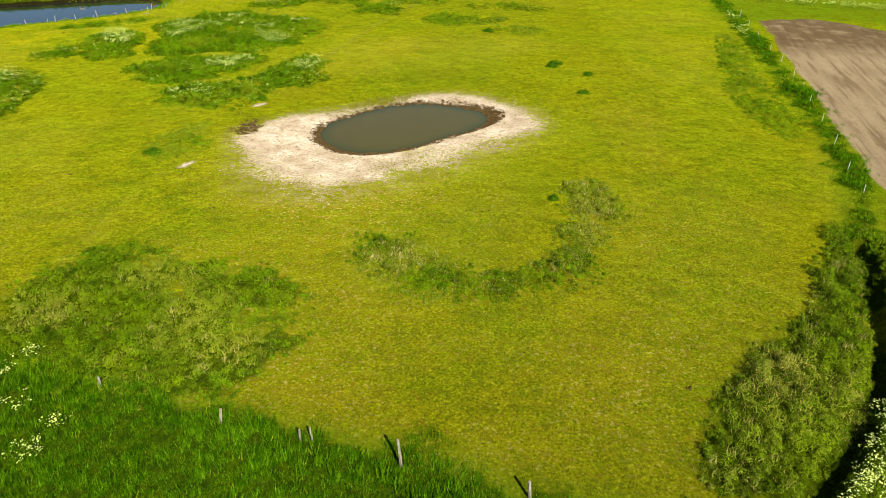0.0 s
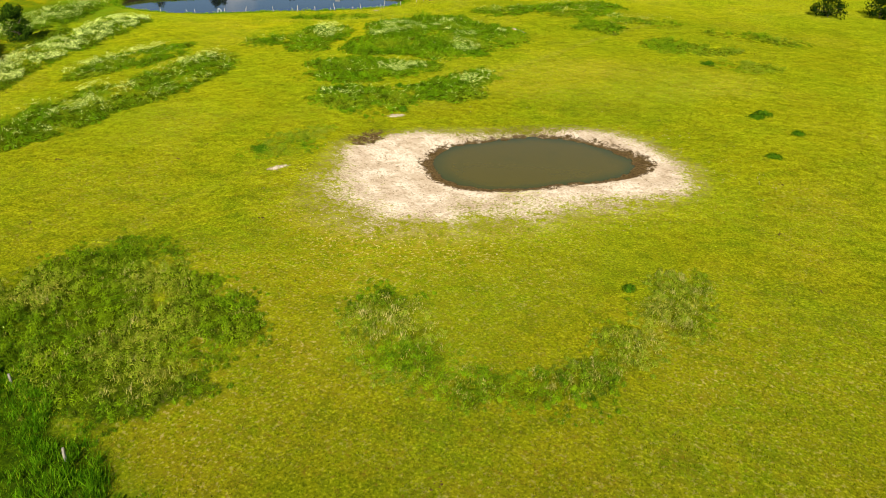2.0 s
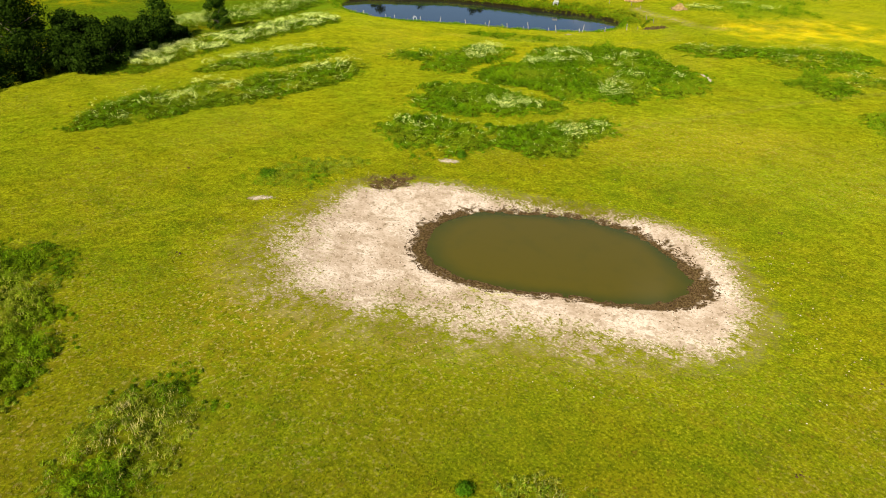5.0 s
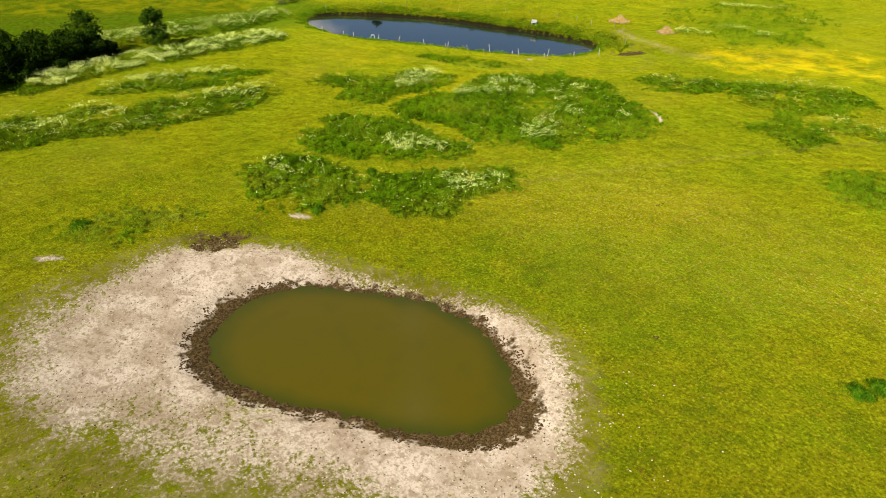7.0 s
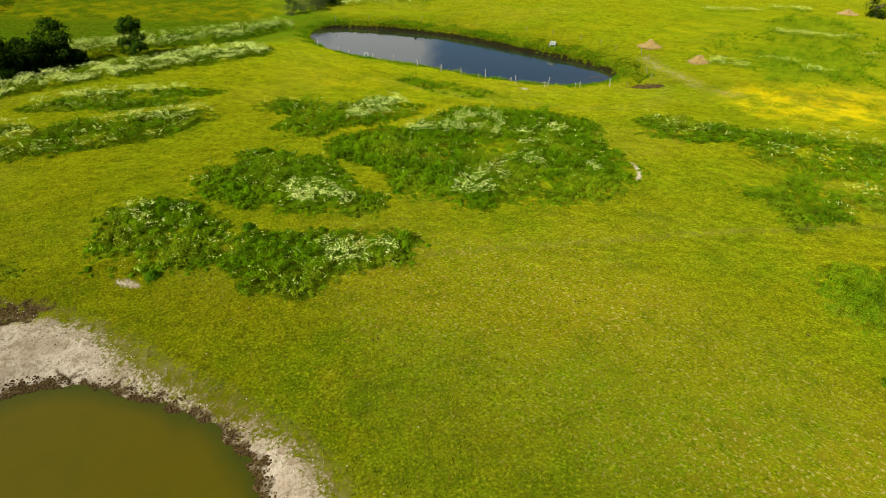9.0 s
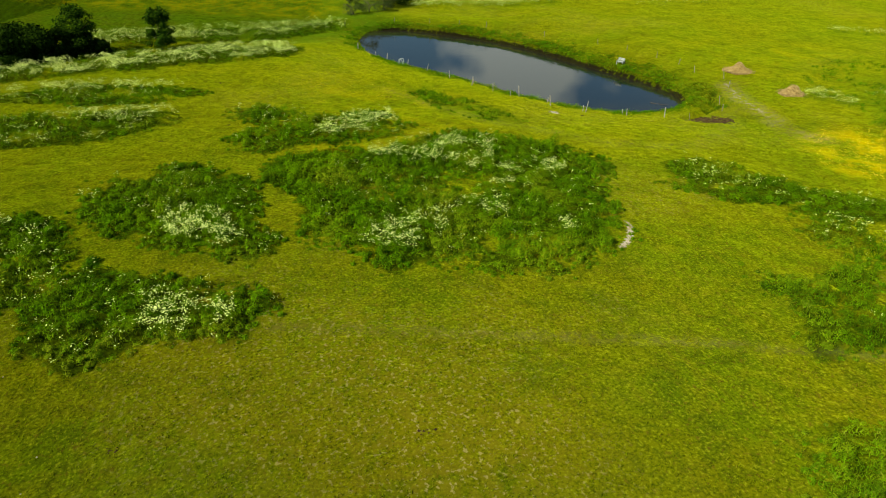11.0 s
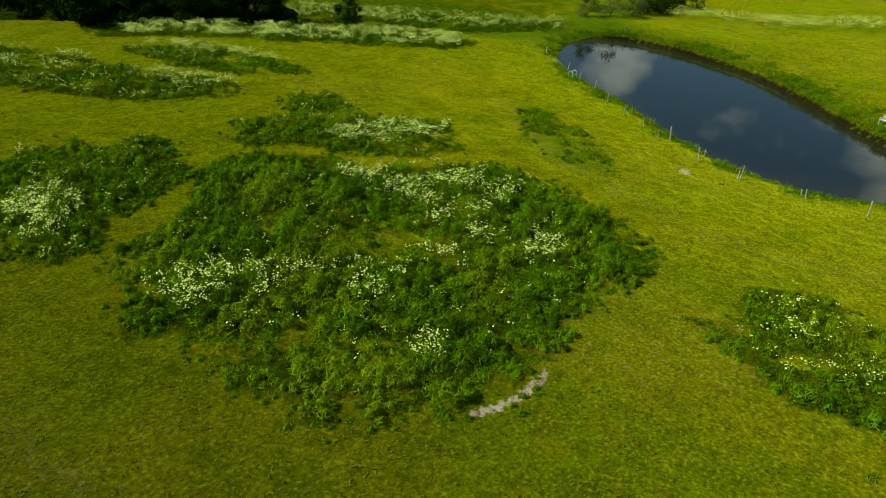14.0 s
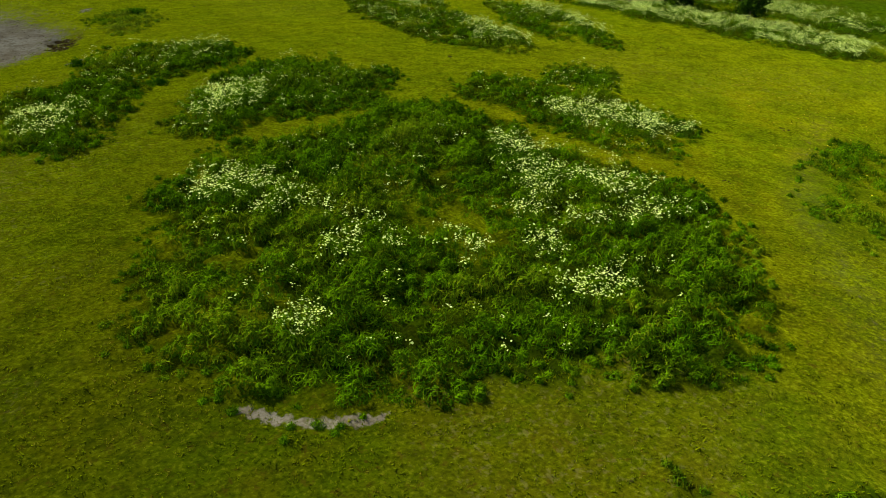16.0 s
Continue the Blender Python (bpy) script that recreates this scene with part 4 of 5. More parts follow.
grow_blades(list(crescent), 7, 0.32, M_STRAW_TUFT, "straw-coloured blades in a crescent of rough grass", 0.60, count=10, gaps=0.42)
grow_patch(list(far_weeds), 0.50, 0.34, M_SPARSE, "scattered weedy tufts in the grazed pasture", 0.10, gaps=0.46, rag=4.0)
grow_patch([patch_weed], 0.50, 0.26, M_SPARSE, "thin taller grass beside the clay bank", 0.10, gaps=0.38, rag=3.0)
grow_patch([patch_strip, patch_edge, patch_east], 0.48, 0.40, M_LUSH, "small patches of taller green growth", 0.10, gaps=0.36)
grow_patch([patch_slope], 0.46, 0.36, M_LUSH, "faint tufts of taller grass on a slope", 0.10, gaps=0.46)
grow_patch([meadow_north], 0.75, 0.42, M_LUSH, "uneven meadow grass behind the hay piles", 0.15, gaps=0.52, rag=14.0, count=34, leaf=0.24)
grow_blades([], 15, 0.60, M_DEEP, "deep green uncut grass beyond the old fence", 0.04, box=(-34, 14, 9, 31), test=lambda x, y: (y - (21.4 - 0.29 * x)) * 0.96, count=22, width=0.032)
grow_blades([], 18, 0.52, M_DEEP, "dark green grass verge along the ploughed field", 0.08, box=(25, 50, 40, 130), test=band(VERGE, 1.2), count=12, width=0.06)
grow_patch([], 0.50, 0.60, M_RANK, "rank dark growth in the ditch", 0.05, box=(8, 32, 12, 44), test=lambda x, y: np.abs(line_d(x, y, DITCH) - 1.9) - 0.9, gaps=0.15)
# near-black growth added to blacken the trees' shadows along the hedge
grow_patch([], 0.60, 0.55, M_RANK, "low growth at the foot of the hedge, coloured dark for the trees' shade", 0.02, box=(-84, -60, 46, 82), test=band(HEDGE_FOOT, 2.6), count=34, leaf=0.2)
grow_patch([], 0.62, 0.60, M_LUSH, "tall growth below the hedge", 0.08, box=(-82, -52, 44, 96), test=band(PARSLEY_BAND, 3.4), count=28, leaf=0.18)
grow_patch([], 0.75, 0.60, M_LUSH, "tall growth behind the hedge", 0.08, box=(-98, -74, 55, 98), test=band(PARSLEY_FAR, 4.0), count=24, leaf=0.2)
grow_patch([], 0.46, 0.24, M_BANK, "rough grass on the pond's banks", 0.14, box=(-100, -38, 88, 136), test=bank_growth, count=36, leaf=0.15)
grow_blades([], 14, 0.42, M_FRINGE, "bright green grass fringe at the pond's near edge", 0.06, box=(-90, -40, 90, 128), test=lambda x, y: np.where(bank_far(x, y), 9.0, np.abs(pond_large.d(x, y) - 1.3) - 1.5 + 1.8 * (vn(x, y, 2.4, 215) - 0.5)), gaps=0.25, count=12)
grow_blades([], 14, 0.40, M_FRINGE, "grass overhanging the pond's far edge", 0.06, box=(-100, -40, 92, 136), test=lambda x, y: np.where(bank_far(x, y), np.abs(pond_large.d(x, y) - 0.9) - 1.0, 9.0), gaps=0.25, count=12)


def turf_here(x, y):
    return (tall_mask(x, y) > -0.6) & (sand_area.d(x, y) > RNG.uniform(-2.5, 2.5, len(x)) + 6.0 * RNG.uniform(0, 1, len(x)) * (y < 58)) & (rim_small.d(x, y) > 0.8) & (plough_mask(x, y) > 0.5) & dry_water(x, y)


def grow_turf():
    """The grazed turf: short blades, and low tufts that catch the light and cast small shadows."""
    x, y = scatter(-75, 34, 18, 128, 37.0)
    near = np.where((x > -34) & (x < 22) & (y < 124), 1.0, 0.35)
    ok = RNG.uniform(0, 1, len(x)) < near * (0.45 + 0.9 * vn(x, y, 0.6, 91))
    x, y = x[ok], y[ok]
    ok = turf_here(x, y)
    x, y = x[ok], y[ok]
    hh = RNG.uniform(0.06, 0.13, len(x)) * (0.7 + 0.6 * vn(x, y, 0.9, 92))
    dry = np.clip(1.8 * (fbm(x, y, 6.0, 17) - 0.48), 0, 0.9)
    blades("turf_blades", x, y, hh, 2, np.full(len(x), 0.12), 1.2, 0.20, M_TURF, dry, "short blades of grazed yellow-green grass", fine=False)
    x, y = scatter(-60, 30, 18, 126, 11.0)
    near = np.where((x > -34) & (x < 22) & (y < 124), 1.0, 0.5)
    ok = RNG.uniform(0, 1, len(x)) < near * smooth(0.30, 0.62, 0.5 * vn(x, y, 0.8, 93) + 0.5 * vn(x, y, 3.7, 94))
    x, y = x[ok], y[ok]
    ok = turf_here(x, y)
    x, y = x[ok], y[ok]
    wide = RNG.uniform(0.05, 0.13, len(x))
    dry = np.clip(2.2 * (fbm(x, y, 5.0, 19) - 0.50), 0, 0.9)
    domes("turf_tufts", x, y, wide, wide * RNG.uniform(0.35, 0.75, len(x)), 6, 0.10, M_TUFT, dry, "low tufts of grazed yellow-green grass")


grow_turf()

parsley([Blob(-25.0, 79.9, 45, 2.4, 1.5)], 42, "dense clump of white cow parsley")
parsley([Blob(-36.2, 96.3, 105, 5.4, 2.9), Blob(-31.6, 99.2, 80, 2.2, 1.6)], 17, "white cow parsley scattered in tall grass", patchy=0.47)
parsley([Blob(-24.2, 94.2, 112, 5.4, 1.5), Blob(-22.0, 90.6, 120, 2.0, 1.2), Blob(-27.5, 98.6, 90, 1.5, 1.2)], 17, "white cow parsley scattered in tall grass", patchy=0.47)
parsley([Blob(-21.7, 101.1, 0, 0.65, 0.5)], 26, "one dense head of white cow parsley", patchy=0.20)
parsley([Blob(-31.2, 103.5, 0, 1.5, 0.9)], 16, "a few white cow parsley heads", patchy=0.40)
parsley([Blob(-29.0, 95.8, 85, 10.0, 9.0)], 1.6, "white cow parsley scattered thinly through a round patch", 0.6, patchy=0.54, inside=True)
parsley([patch_inner, patch_near_pond, patch_near_low, patch_back], 1.8, "white cow parsley scattered thinly through green patches", 0.6, patchy=0.50, inside=True)
parsley([patch_west, patch_strip], 5.0, "white cow parsley scattered through a long patch", 0.6, patchy=0.50, inside=True)
parsley([Blob(-42.8, 90.9, 122, 4.0, 1.7)], 36, "white cow parsley along a tall grass patch", patchy=0.44, inside=True)
parsley([Blob(-25.3, 69.6, 50, 3.4, 1.6), Blob(-15.8, 79.8, 40, 3.0, 1.6)], 22, "white cow parsley among tall green grass", patchy=0.50, inside=True)
parsley([Blob(-50.8, 52.5, 95, 6.0, 1.3), Blob(-47.5, 71.5, 100, 3.4, 1.3), Blob(-50.0, 62.0, 92, 6.0, 0.9), Blob(-46.0, 56.0, 95, 6.0, 0.8)], 22, "white cow parsley in a long grass patch", patchy=0.50, inside=True)
parsley([Blob(-56.6, 67.6, 88, 8.0, 1.4)], 24, "strip of white cow parsley", patchy=0.46, inside=True)
parsley([], 54, "dense white band of cow parsley along the hedge", 0.65, (-80, -54, 48, 94), lambda x, y: np.maximum(line_d(x, y, PARSLEY_BAND) - 2.9, 54.5 - y), 0.48)
parsley([], 22, "white cow parsley behind the hedge", 0.85, (-98, -74, 55, 98), band(PARSLEY_FAR, 3.6), 0.47)
parsley([patch_north, patch_north_far, patch_north_low], 2, "white cow parsley among tall green grass", patchy=0.54, inside=True)
parsley([Blob(-68.2, 162.2, 62, 4.6, 1.0), Blob(-65.5, 172.4, 48, 3.2, 1.0), Blob(-50.3, 157.7, 40, 4.6, 0.9), Blob(-43.1, 136.1, 12, 3.0, 0.9), Blob(-41.0, 142.4, 47, 3.2, 0.8), Blob(-46.4, 162.8, 40, 1.2, 0.7), Blob(-38.2, 154.5, 60, 1.4, 0.8), Blob(-35.6, 143.4, 40, 1.4, 0.7)], 24, "white cow parsley drifts in the uneven meadow", patchy=0.44)
parsley([Blob(-28.5, 113.4, 20, 1.5, 0.9), Blob(-26.2, 115.6, 10, 1.5, 0.9), Blob(-24.6, 114.1, 0, 0.6, 0.5), Blob(-22.0, 116.6, 20, 1.6, 0.8), Blob(-18.2, 117.5, 10, 1.5, 0.7), Blob(-15.1, 118.0, 30, 1.4, 0.8), Blob(-8.1, 111.8, 20, 1.1, 0.8), Blob(-18.0, 126.5, 15, 2.2, 0.9), Blob(-21.5, 121.9, 15, 1.9, 0.8)], 7, "white cow parsley among tall green growth", patchy=0.44, inside=True)
parsley([], 26, "white flowering strip beyond the pond", 0.8, (-116, -96, 102, 148), band(PARSLEY_BELT, 3.2), 0.46)
parsley([Blob(-93.0, 147.0, 95, 9.0, 1.4)], 8, "white flowers in the far meadow", patchy=0.50)
parsley([Blob(65.0, 121.0, -15, 16.0, 2.2)], 14, "white flowering strip beyond the ploughed field", patchy=0.42)
parsley([Blob(18.3, 20.2, 45, 2.6, 1.0), Blob(22.0, 24.3, 45, 2.6, 0.9)], 26, "white flowering growth beside the ditch", 1.1, patchy=0.42)
parsley([Blob(-21.2, 25.7, 60, 1.4, 0.6), Blob(-19.5, 23.6, 20, 1.0, 0.5), Blob(-17.3, 22.5, 0, 0.7, 0.4), Blob(-17.9, 20.6, 40, 1.2, 0.5)], 16, "a few white cow parsley plants in deep grass", 0.8, patchy=0.42)
parsley([Blob(-6.5, 117.5, 15, 5.0, 1.4), Blob(42.0, 104.0, 80, 9.0, 0.7)], 8, "white flowers in rough grass", patchy=0.50)
buttercups(lambda x, y: yellow_field.d(x, y), (-42, -6, 118, 152), 16, "field of yellow buttercups")
buttercups(lambda x, y: np.maximum(tall_mask(x, y) * -0.6 - 0.2, Blob(-53, 96.5, 60, 12, 4).d(x, y)), (-75, -25, 65, 125), 1.5, "scattered yellow buttercups in the turf")
buttercups(lambda x, y: np.abs(pond_large.d(x, y) - 2.0) - 1.0, (-96, -42, 90, 132), 2.0, "yellow buttercups on the pond's bank")


def nettle_clump(x, y, r, tall):
    """One low dark clump of leafy stems, thinning outwards."""
    n = int(26 * r * r) + 7
    a, q = RNG.uniform(0, 6.283, n), np.minimum(np.abs(RNG.normal(0, 0.42, n)), 0.62) * r
    px, py = x + np.cos(a) * q, y + np.sin(a) * q * 0.7
    hh = tall * RNG.uniform(0.6, 1.1, n) * (1 - 0.45 * q / (r * 1.3))
    ob = domes("nettle_clump", px, py, np.full(n, 0.36), hh, 56, 0.11, M_WEED, np.zeros(n), "low clump of dark green nettles in grazed grass", "plant")
    return tagged(ob, group="nettle clumps", kind="thing")


for spot in ((12.8, 82.7, 1.0, 0.5), (12.2, 81.6, 0.9, 0.4), (16.1, 78.8, 0.7, 0.35), (14.5, 72.2, 0.9, 0.3), (-22.4, 74.3, 0.5, 0.5), (-18.6, 68.1, 0.55, 0.5), (-24.3, 53.8, 1.0, 0.45), (5.6, 98.5, 1.1, 0.45), (8.2, 46.9, 0.3, 0.4)):
    nettle_clump(*spot)

# ---- clods and crumbs of the trodden bank ----
ICO = [(0, 0, 1), (0.89, 0, 0.3), (0.28, 0.85, 0.3), (-0.72, 0.53, 0.3), (-0.72, -0.53, 0.3), (0.28, -0.85, 0.3)]
ICO_F = [(0, 1, 2), (0, 2, 3), (0, 3, 4), (0, 4, 5), (0, 5, 1)]


def clods(name, x, y, size, material, label, low=None):
    n = len(x)
    z = height(x, y)
    if low is not None:
        z = np.maximum(z, low)
    a = RNG.uniform(0, 6.283, n)
    P = np.array(ICO)[None] * RNG.uniform(0.7, 1.3, (n, 6, 3))
    ca, sa = np.cos(a)[:, None], np.sin(a)[:, None]
    px, py = P[:, :, 0] * ca - P[:, :, 1] * sa, P[:, :, 0] * sa * 1.0 + P[:, :, 1] * ca
    s = size[:, None]
    V = np.stack((x[:, None] + px * s, y[:, None] + py * s, z[:, None] + (P[:, :, 2] * 0.75 - 0.28) * s), 2)
    F = np.array(ICO_F)[None] + np.arange(n)[:, None, None] * 6
    ob = sheet(name, V.reshape(-1, 3), F.reshape(-1, 3), material)
    return tagged(ob, label, "soil", kind="stuff")


cx_, cy_ = scatter(-16, 10, 53, 73, 60)
keep_ = (pond_small.d(cx_, cy_) > -0.35 + 0.3 * vn(cx_, cy_, 0.8, 2)) & (rim_small.d(cx_, cy_) + (vn(cx_, cy_, 0.7, 6) - 0.5) * 0.9 < 0.1)
clods("mud_clods", cx_[keep_], cy_[keep_], RNG.uniform(0.03, 0.10, keep_.sum()), M_CLOD, "dark hoof-trodden mud clods round the pond")
cx_, cy_ = scatter(-22, 12, 46, 76, 5)
keep_ = (sand_area.d(cx_, cy_) < -0.3) & (rim_small.d(cx_, cy_) > 0.2) & (vn(cx_, cy_, 2.0, 12) > 0.42)
clods("dung_crumbs", cx_[keep_], cy_[keep_], RNG.uniform(0.02, 0.06, keep_.sum()), M_CLOD, "dark crumbs of dung and soil on pale clay")
cx_, cy_ = scatter(-24, 16, 40, 78, 9)
keep_ = (sand_area.d(cx_, cy_) < 2.0 * vn(cx_, cy_, 1.6, 14) - 1.0) & (rim_small.d(cx_, cy_) > 0.3)
clods("clay_crumbs", cx_[keep_], cy_[keep_], RNG.uniform(0.02, 0.06, keep_.sum()), M_PEBBLE, "pale dry crumbs of trodden clay")
cx_, cy_ = scatter(-22, 18, 38, 78, 10)
fade_ = smooth(7.5, 0.0, sand_area.d(cx_, cy_)) * np.where((cy_ < 62) | (cx_ > 4), 1.0, 0.25)
keep_ = (sand_area.d(cx_, cy_) > -2.0) & (RNG.uniform(0, 1, len(cx_)) < 0.40 * fade_ * smooth(0.40, 0.66, vn(cx_, cy_, 1.4, 15)))
clods("clay_flecks", cx_[keep_], cy_[keep_], RNG.uniform(0.02, 0.06, keep_.sum()), M_PEBBLE, "pale flecks of dry clay trodden into thin turf")
cx_, cy_ = scatter(-44.5, -39, 119.5, 127, 14)
keep_ = Blob(-42.3, 123.2, 60, 2.1, 1.1).d(cx_, cy_) < 0.2
clods("mud_clods", cx_[keep_], cy_[keep_], RNG.uniform(0.06, 0.16, keep_.sum()), M_CLOD, "dark trodden mud beside the pond's fence")


# ---- trees and bushes ----
def tube(bm, a, b, ra, rb, n=7):
    a, b = Vector(a), Vector(b)
    q = (b - a).to_track_quat("Z", "Y").to_matrix()
    rings = []
    for p, r in ((a, ra), (b, rb)):
        rings.append([bm.verts.new(p + q @ Vector((math.cos(6.2832 * i / n) * r, math.sin(6.2832 * i / n) * r, 0))) for i in range(n)])
    for i in range(n):
        bm.faces.new((rings[0][i], rings[0][(i + 1) % n], rings[1][(i + 1) % n], rings[1][i]))
    bm.faces.new(rings[1])
    bm.faces.new(rings[0][::-1])


def leaves(name, centres, radii, per, size, material):
    """A crown of many small leaves in clumps."""
    n = len(centres)
    C, R = np.repeat(np.array(centres), per, 0), np.repeat(np.array(radii), per)
    v = RNG.normal(0, 1, (n * per, 3))
    v /= np.linalg.norm(v, axis=1)[:, None]
    p = C + v * (R * RNG.uniform(0.45, 1.0, n * per))[:, None] * np.array([1, 1, 0.85])
    s = size * RNG.uniform(0.6, 1.3, n * per)
    a = RNG.normal(0, 1, (n * per, 3))
    a = np.cross(v, a)
    a /= np.linalg.norm(a, axis=1)[:, None] + 1e-6
    b = np.cross(v + RNG.normal(0, 0.6, (n * per, 3)), a)
    b /= np.linalg.norm(b, axis=1)[:, None] + 1e-6
    a, b = a * s[:, None], b * s[:, None] * 0.6
    P = np.stack((p - a, p + b, p + a, p - b), 1)
    tint = np.repeat(np.repeat(RNG.uniform(0, 0.5, n), per), 4)
    return sheet(name, P.reshape(-1, 3), np.arange(4 * n * per).reshape(-1, 4), material, False, dict(tint=tint))


def tree(name, x, y, tall, wide, label, category, trunk=0.25, clumps=40, per=110, leaf=0.12, material=None, seed=0, group=""):
    """A trunk with limbs and a crown of leaf clumps; for a bush the crown reaches the ground."""
    rnd = random.Random(seed)
    z = h1(x, y)
    root = base(name, x, y, z)
    bm = bmesh.new()
    top = tall * (0.55 if trunk > 0 else 0.4)
    r = 0.05 * tall * 0.5
    tube(bm, (0, 0, -0.1), (rnd.uniform(-0.1, 0.1), rnd.uniform(-0.1, 0.1), top), r, r * 0.5)
    for i in range(7):
        a, h = rnd.uniform(0, 6.28), top * rnd.uniform(0.35, 1.0)
        tube(bm, (0, 0, h), (math.cos(a) * wide * 0.38, math.sin(a) * wide * 0.38, min(tall * 0.9, h + tall * rnd.uniform(0.12, 0.3))), r * 0.45, r * 0.12, 5)
    part("trunk", bm, M_BARK, root)
    low = trunk * tall
    cs, rs = [], []
    for i in range(clumps):
        a, u = rnd.uniform(0, 6.28), rnd.uniform(0.0, 1.0)
        prof = math.sin(math.pi * min(1, 0.14 + 0.80 * u)) ** 0.7
        q = (rnd.uniform(0, 1) ** 0.5) * wide * 0.5 * prof * rnd.uniform(0.75, 1.12)
        cs.append((math.cos(a) * q, math.sin(a) * q, low + (tall - low) * (0.06 + 0.90 * u)))
        rs.append(wide * rnd.uniform(0.12, 0.22))
    crown = leaves("crown", cs, rs, per, leaf, material or M_LEAF)
    crown.parent = root
    return tagged(root, label, category, group=group)


HEDGE = ((-63.8, 53.0, 3.9, 4.6), (-67.0, 57.2, 3.5, 4.4), (-69.6, 60.2, 3.2, 4.0), (-62.5, 40.0, 5.0, 5.8), (-64.0, 44.5, 5.2, 5.8), (-63.6, 48.8, 3.8, 5.0), (-67.0, 48.0, 5.0, 6.0), (-66.4, 52.6, 4.0, 5.0), (-68.9, 56.0, 4.0, 5.0), (-71.4, 59.0, 3.9, 4.8), (-73.0, 61.6, 3.4, 4.0), (-74.6, 62.8, 3.0, 3.2), (-75.4, 64.6, 1.6, 2.6), (-60.0, 36.0, 5.2, 6.0), (-71.5, 53.0, 4.4, 5.5), (-73.5, 56.5, 3.8, 5.0), (-60.8, 49.6, 3.2, 4.0))
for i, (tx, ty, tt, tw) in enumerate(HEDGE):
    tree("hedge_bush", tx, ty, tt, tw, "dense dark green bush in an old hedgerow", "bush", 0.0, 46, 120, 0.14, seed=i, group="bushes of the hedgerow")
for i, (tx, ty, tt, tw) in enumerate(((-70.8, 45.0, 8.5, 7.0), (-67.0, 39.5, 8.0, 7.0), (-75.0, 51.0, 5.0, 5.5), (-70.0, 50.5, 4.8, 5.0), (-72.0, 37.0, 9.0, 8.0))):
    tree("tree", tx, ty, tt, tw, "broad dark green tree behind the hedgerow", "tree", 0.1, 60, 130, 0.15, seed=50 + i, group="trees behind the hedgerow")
tree("tree", -76.2, 62.4, 5.2, 4.4, "young dark green tree rising from the hedgerow", "tree", 0.12, 50, 120, 0.12, M_LEAF_TREE, seed=70)
tree("tree", -77.9, 71.0, 4.9, 3.7, "slender young tree rising from the hedgerow", "tree", 0.0, 46, 120, 0.12, M_LEAF_TREE, seed=71)
for i, (tx, ty, tt, tw) in enumerate(((-96.0, 96.0, 2.6, 3.6), (-98.6, 98.8, 3.4, 4.6), (-101.0, 101.4, 2.6, 4.0))):
    tree("bush", tx, ty, tt, tw, "twiggy grey-green bush at the pond's end", "bush", 0.0, 30, 90, 0.07, M_LEAF_LIGHT, seed=80 + i, group="bushes at the pond")
for i, (tx, ty, tt, tw) in enumerate(((-104.5, 103.5, 2.2, 5.5), (-109.5, 107.5, 2.4, 6.0), (-56.5, 181.0, 5.0, 5.0), (18.0, 134.0, 3.0, 5.0), (25.0, 137.0, 3.0, 5.0))):
    tree("bush", tx, ty, tt, tw, "dark green bush at the meadow's far edge", "bush", 0.0, 30, 90, 0.13, seed=90 + i)

for i, (tx, ty, tt, tw) in enumerate(((-114.0, 161.0, 11.0, 6.5), (-119.0, 153.0, 12.0, 7.0), (-110.0, 171.0, 12.0, 6.5), (-127.0, 143.0, 11.0, 7.0), (-133.0, 133.0, 12.0, 7.0))):
    tree("tree", tx, ty, tt, tw, "tall dark tree beyond the far meadow", "tree", 0.06, 40, 70, 0.26, seed=120 + i, group="far trees")


# ---- fences ----
def post_mesh(bm, tall, r, tip, rnd, lean):
    lx, ly = lean
    n = 8
    rings = []
    for k in range(4):
        f = k / 3
        rings.append([bm.verts.new((lx * f * tall + math.cos(6.2832 * i / n) * r * (1 - 0.18 * f) * rnd.uniform(0.88, 1.1), ly * f * tall + math.sin(6.2832 * i / n) * r * (1 - 0.18 * f) * rnd.uniform(0.88, 1.1), -0.15 + f * (tall + 0.15))) for i in range(n)])
    for a, b in zip(rings, rings[1:]):
        for i in range(n):
            bm.faces.new((a[i], a[(i + 1) % n], b[(i + 1) % n], b[i]))
    apex = bm.verts.new((lx * tall, ly * tall, tall + tip))
    for i in range(n):
        bm.faces.new((rings[-1][i], rings[-1][(i + 1) % n], apex))
    bm.faces.new(rings[0][::-1])


def fence(spots, label, material, tall, r, seed):
    rnd = random.Random(seed)
    x0, y0 = spots[0][0], spots[0][1]
    root = base("fence", x0, y0, h1(x0, y0))
    for s in spots:
        x, y = s[0], s[1]
        bm = bmesh.new()
        lean = s[3] if len(s) > 3 else (rnd.uniform(-0.2, 0.2), rnd.uniform(-0.2, 0.2))
        t = s[2] if len(s) > 2 else tall * rnd.uniform(0.85, 1.1)
        post_mesh(bm, t, r * rnd.uniform(0.85, 1.15), 0.03, rnd, lean)
        ob = part("post", bm, material, root)
        ob.location = (x - x0, y - y0, h1(x, y) - h1(x0, y0))
    return tagged(root, label, "fence")


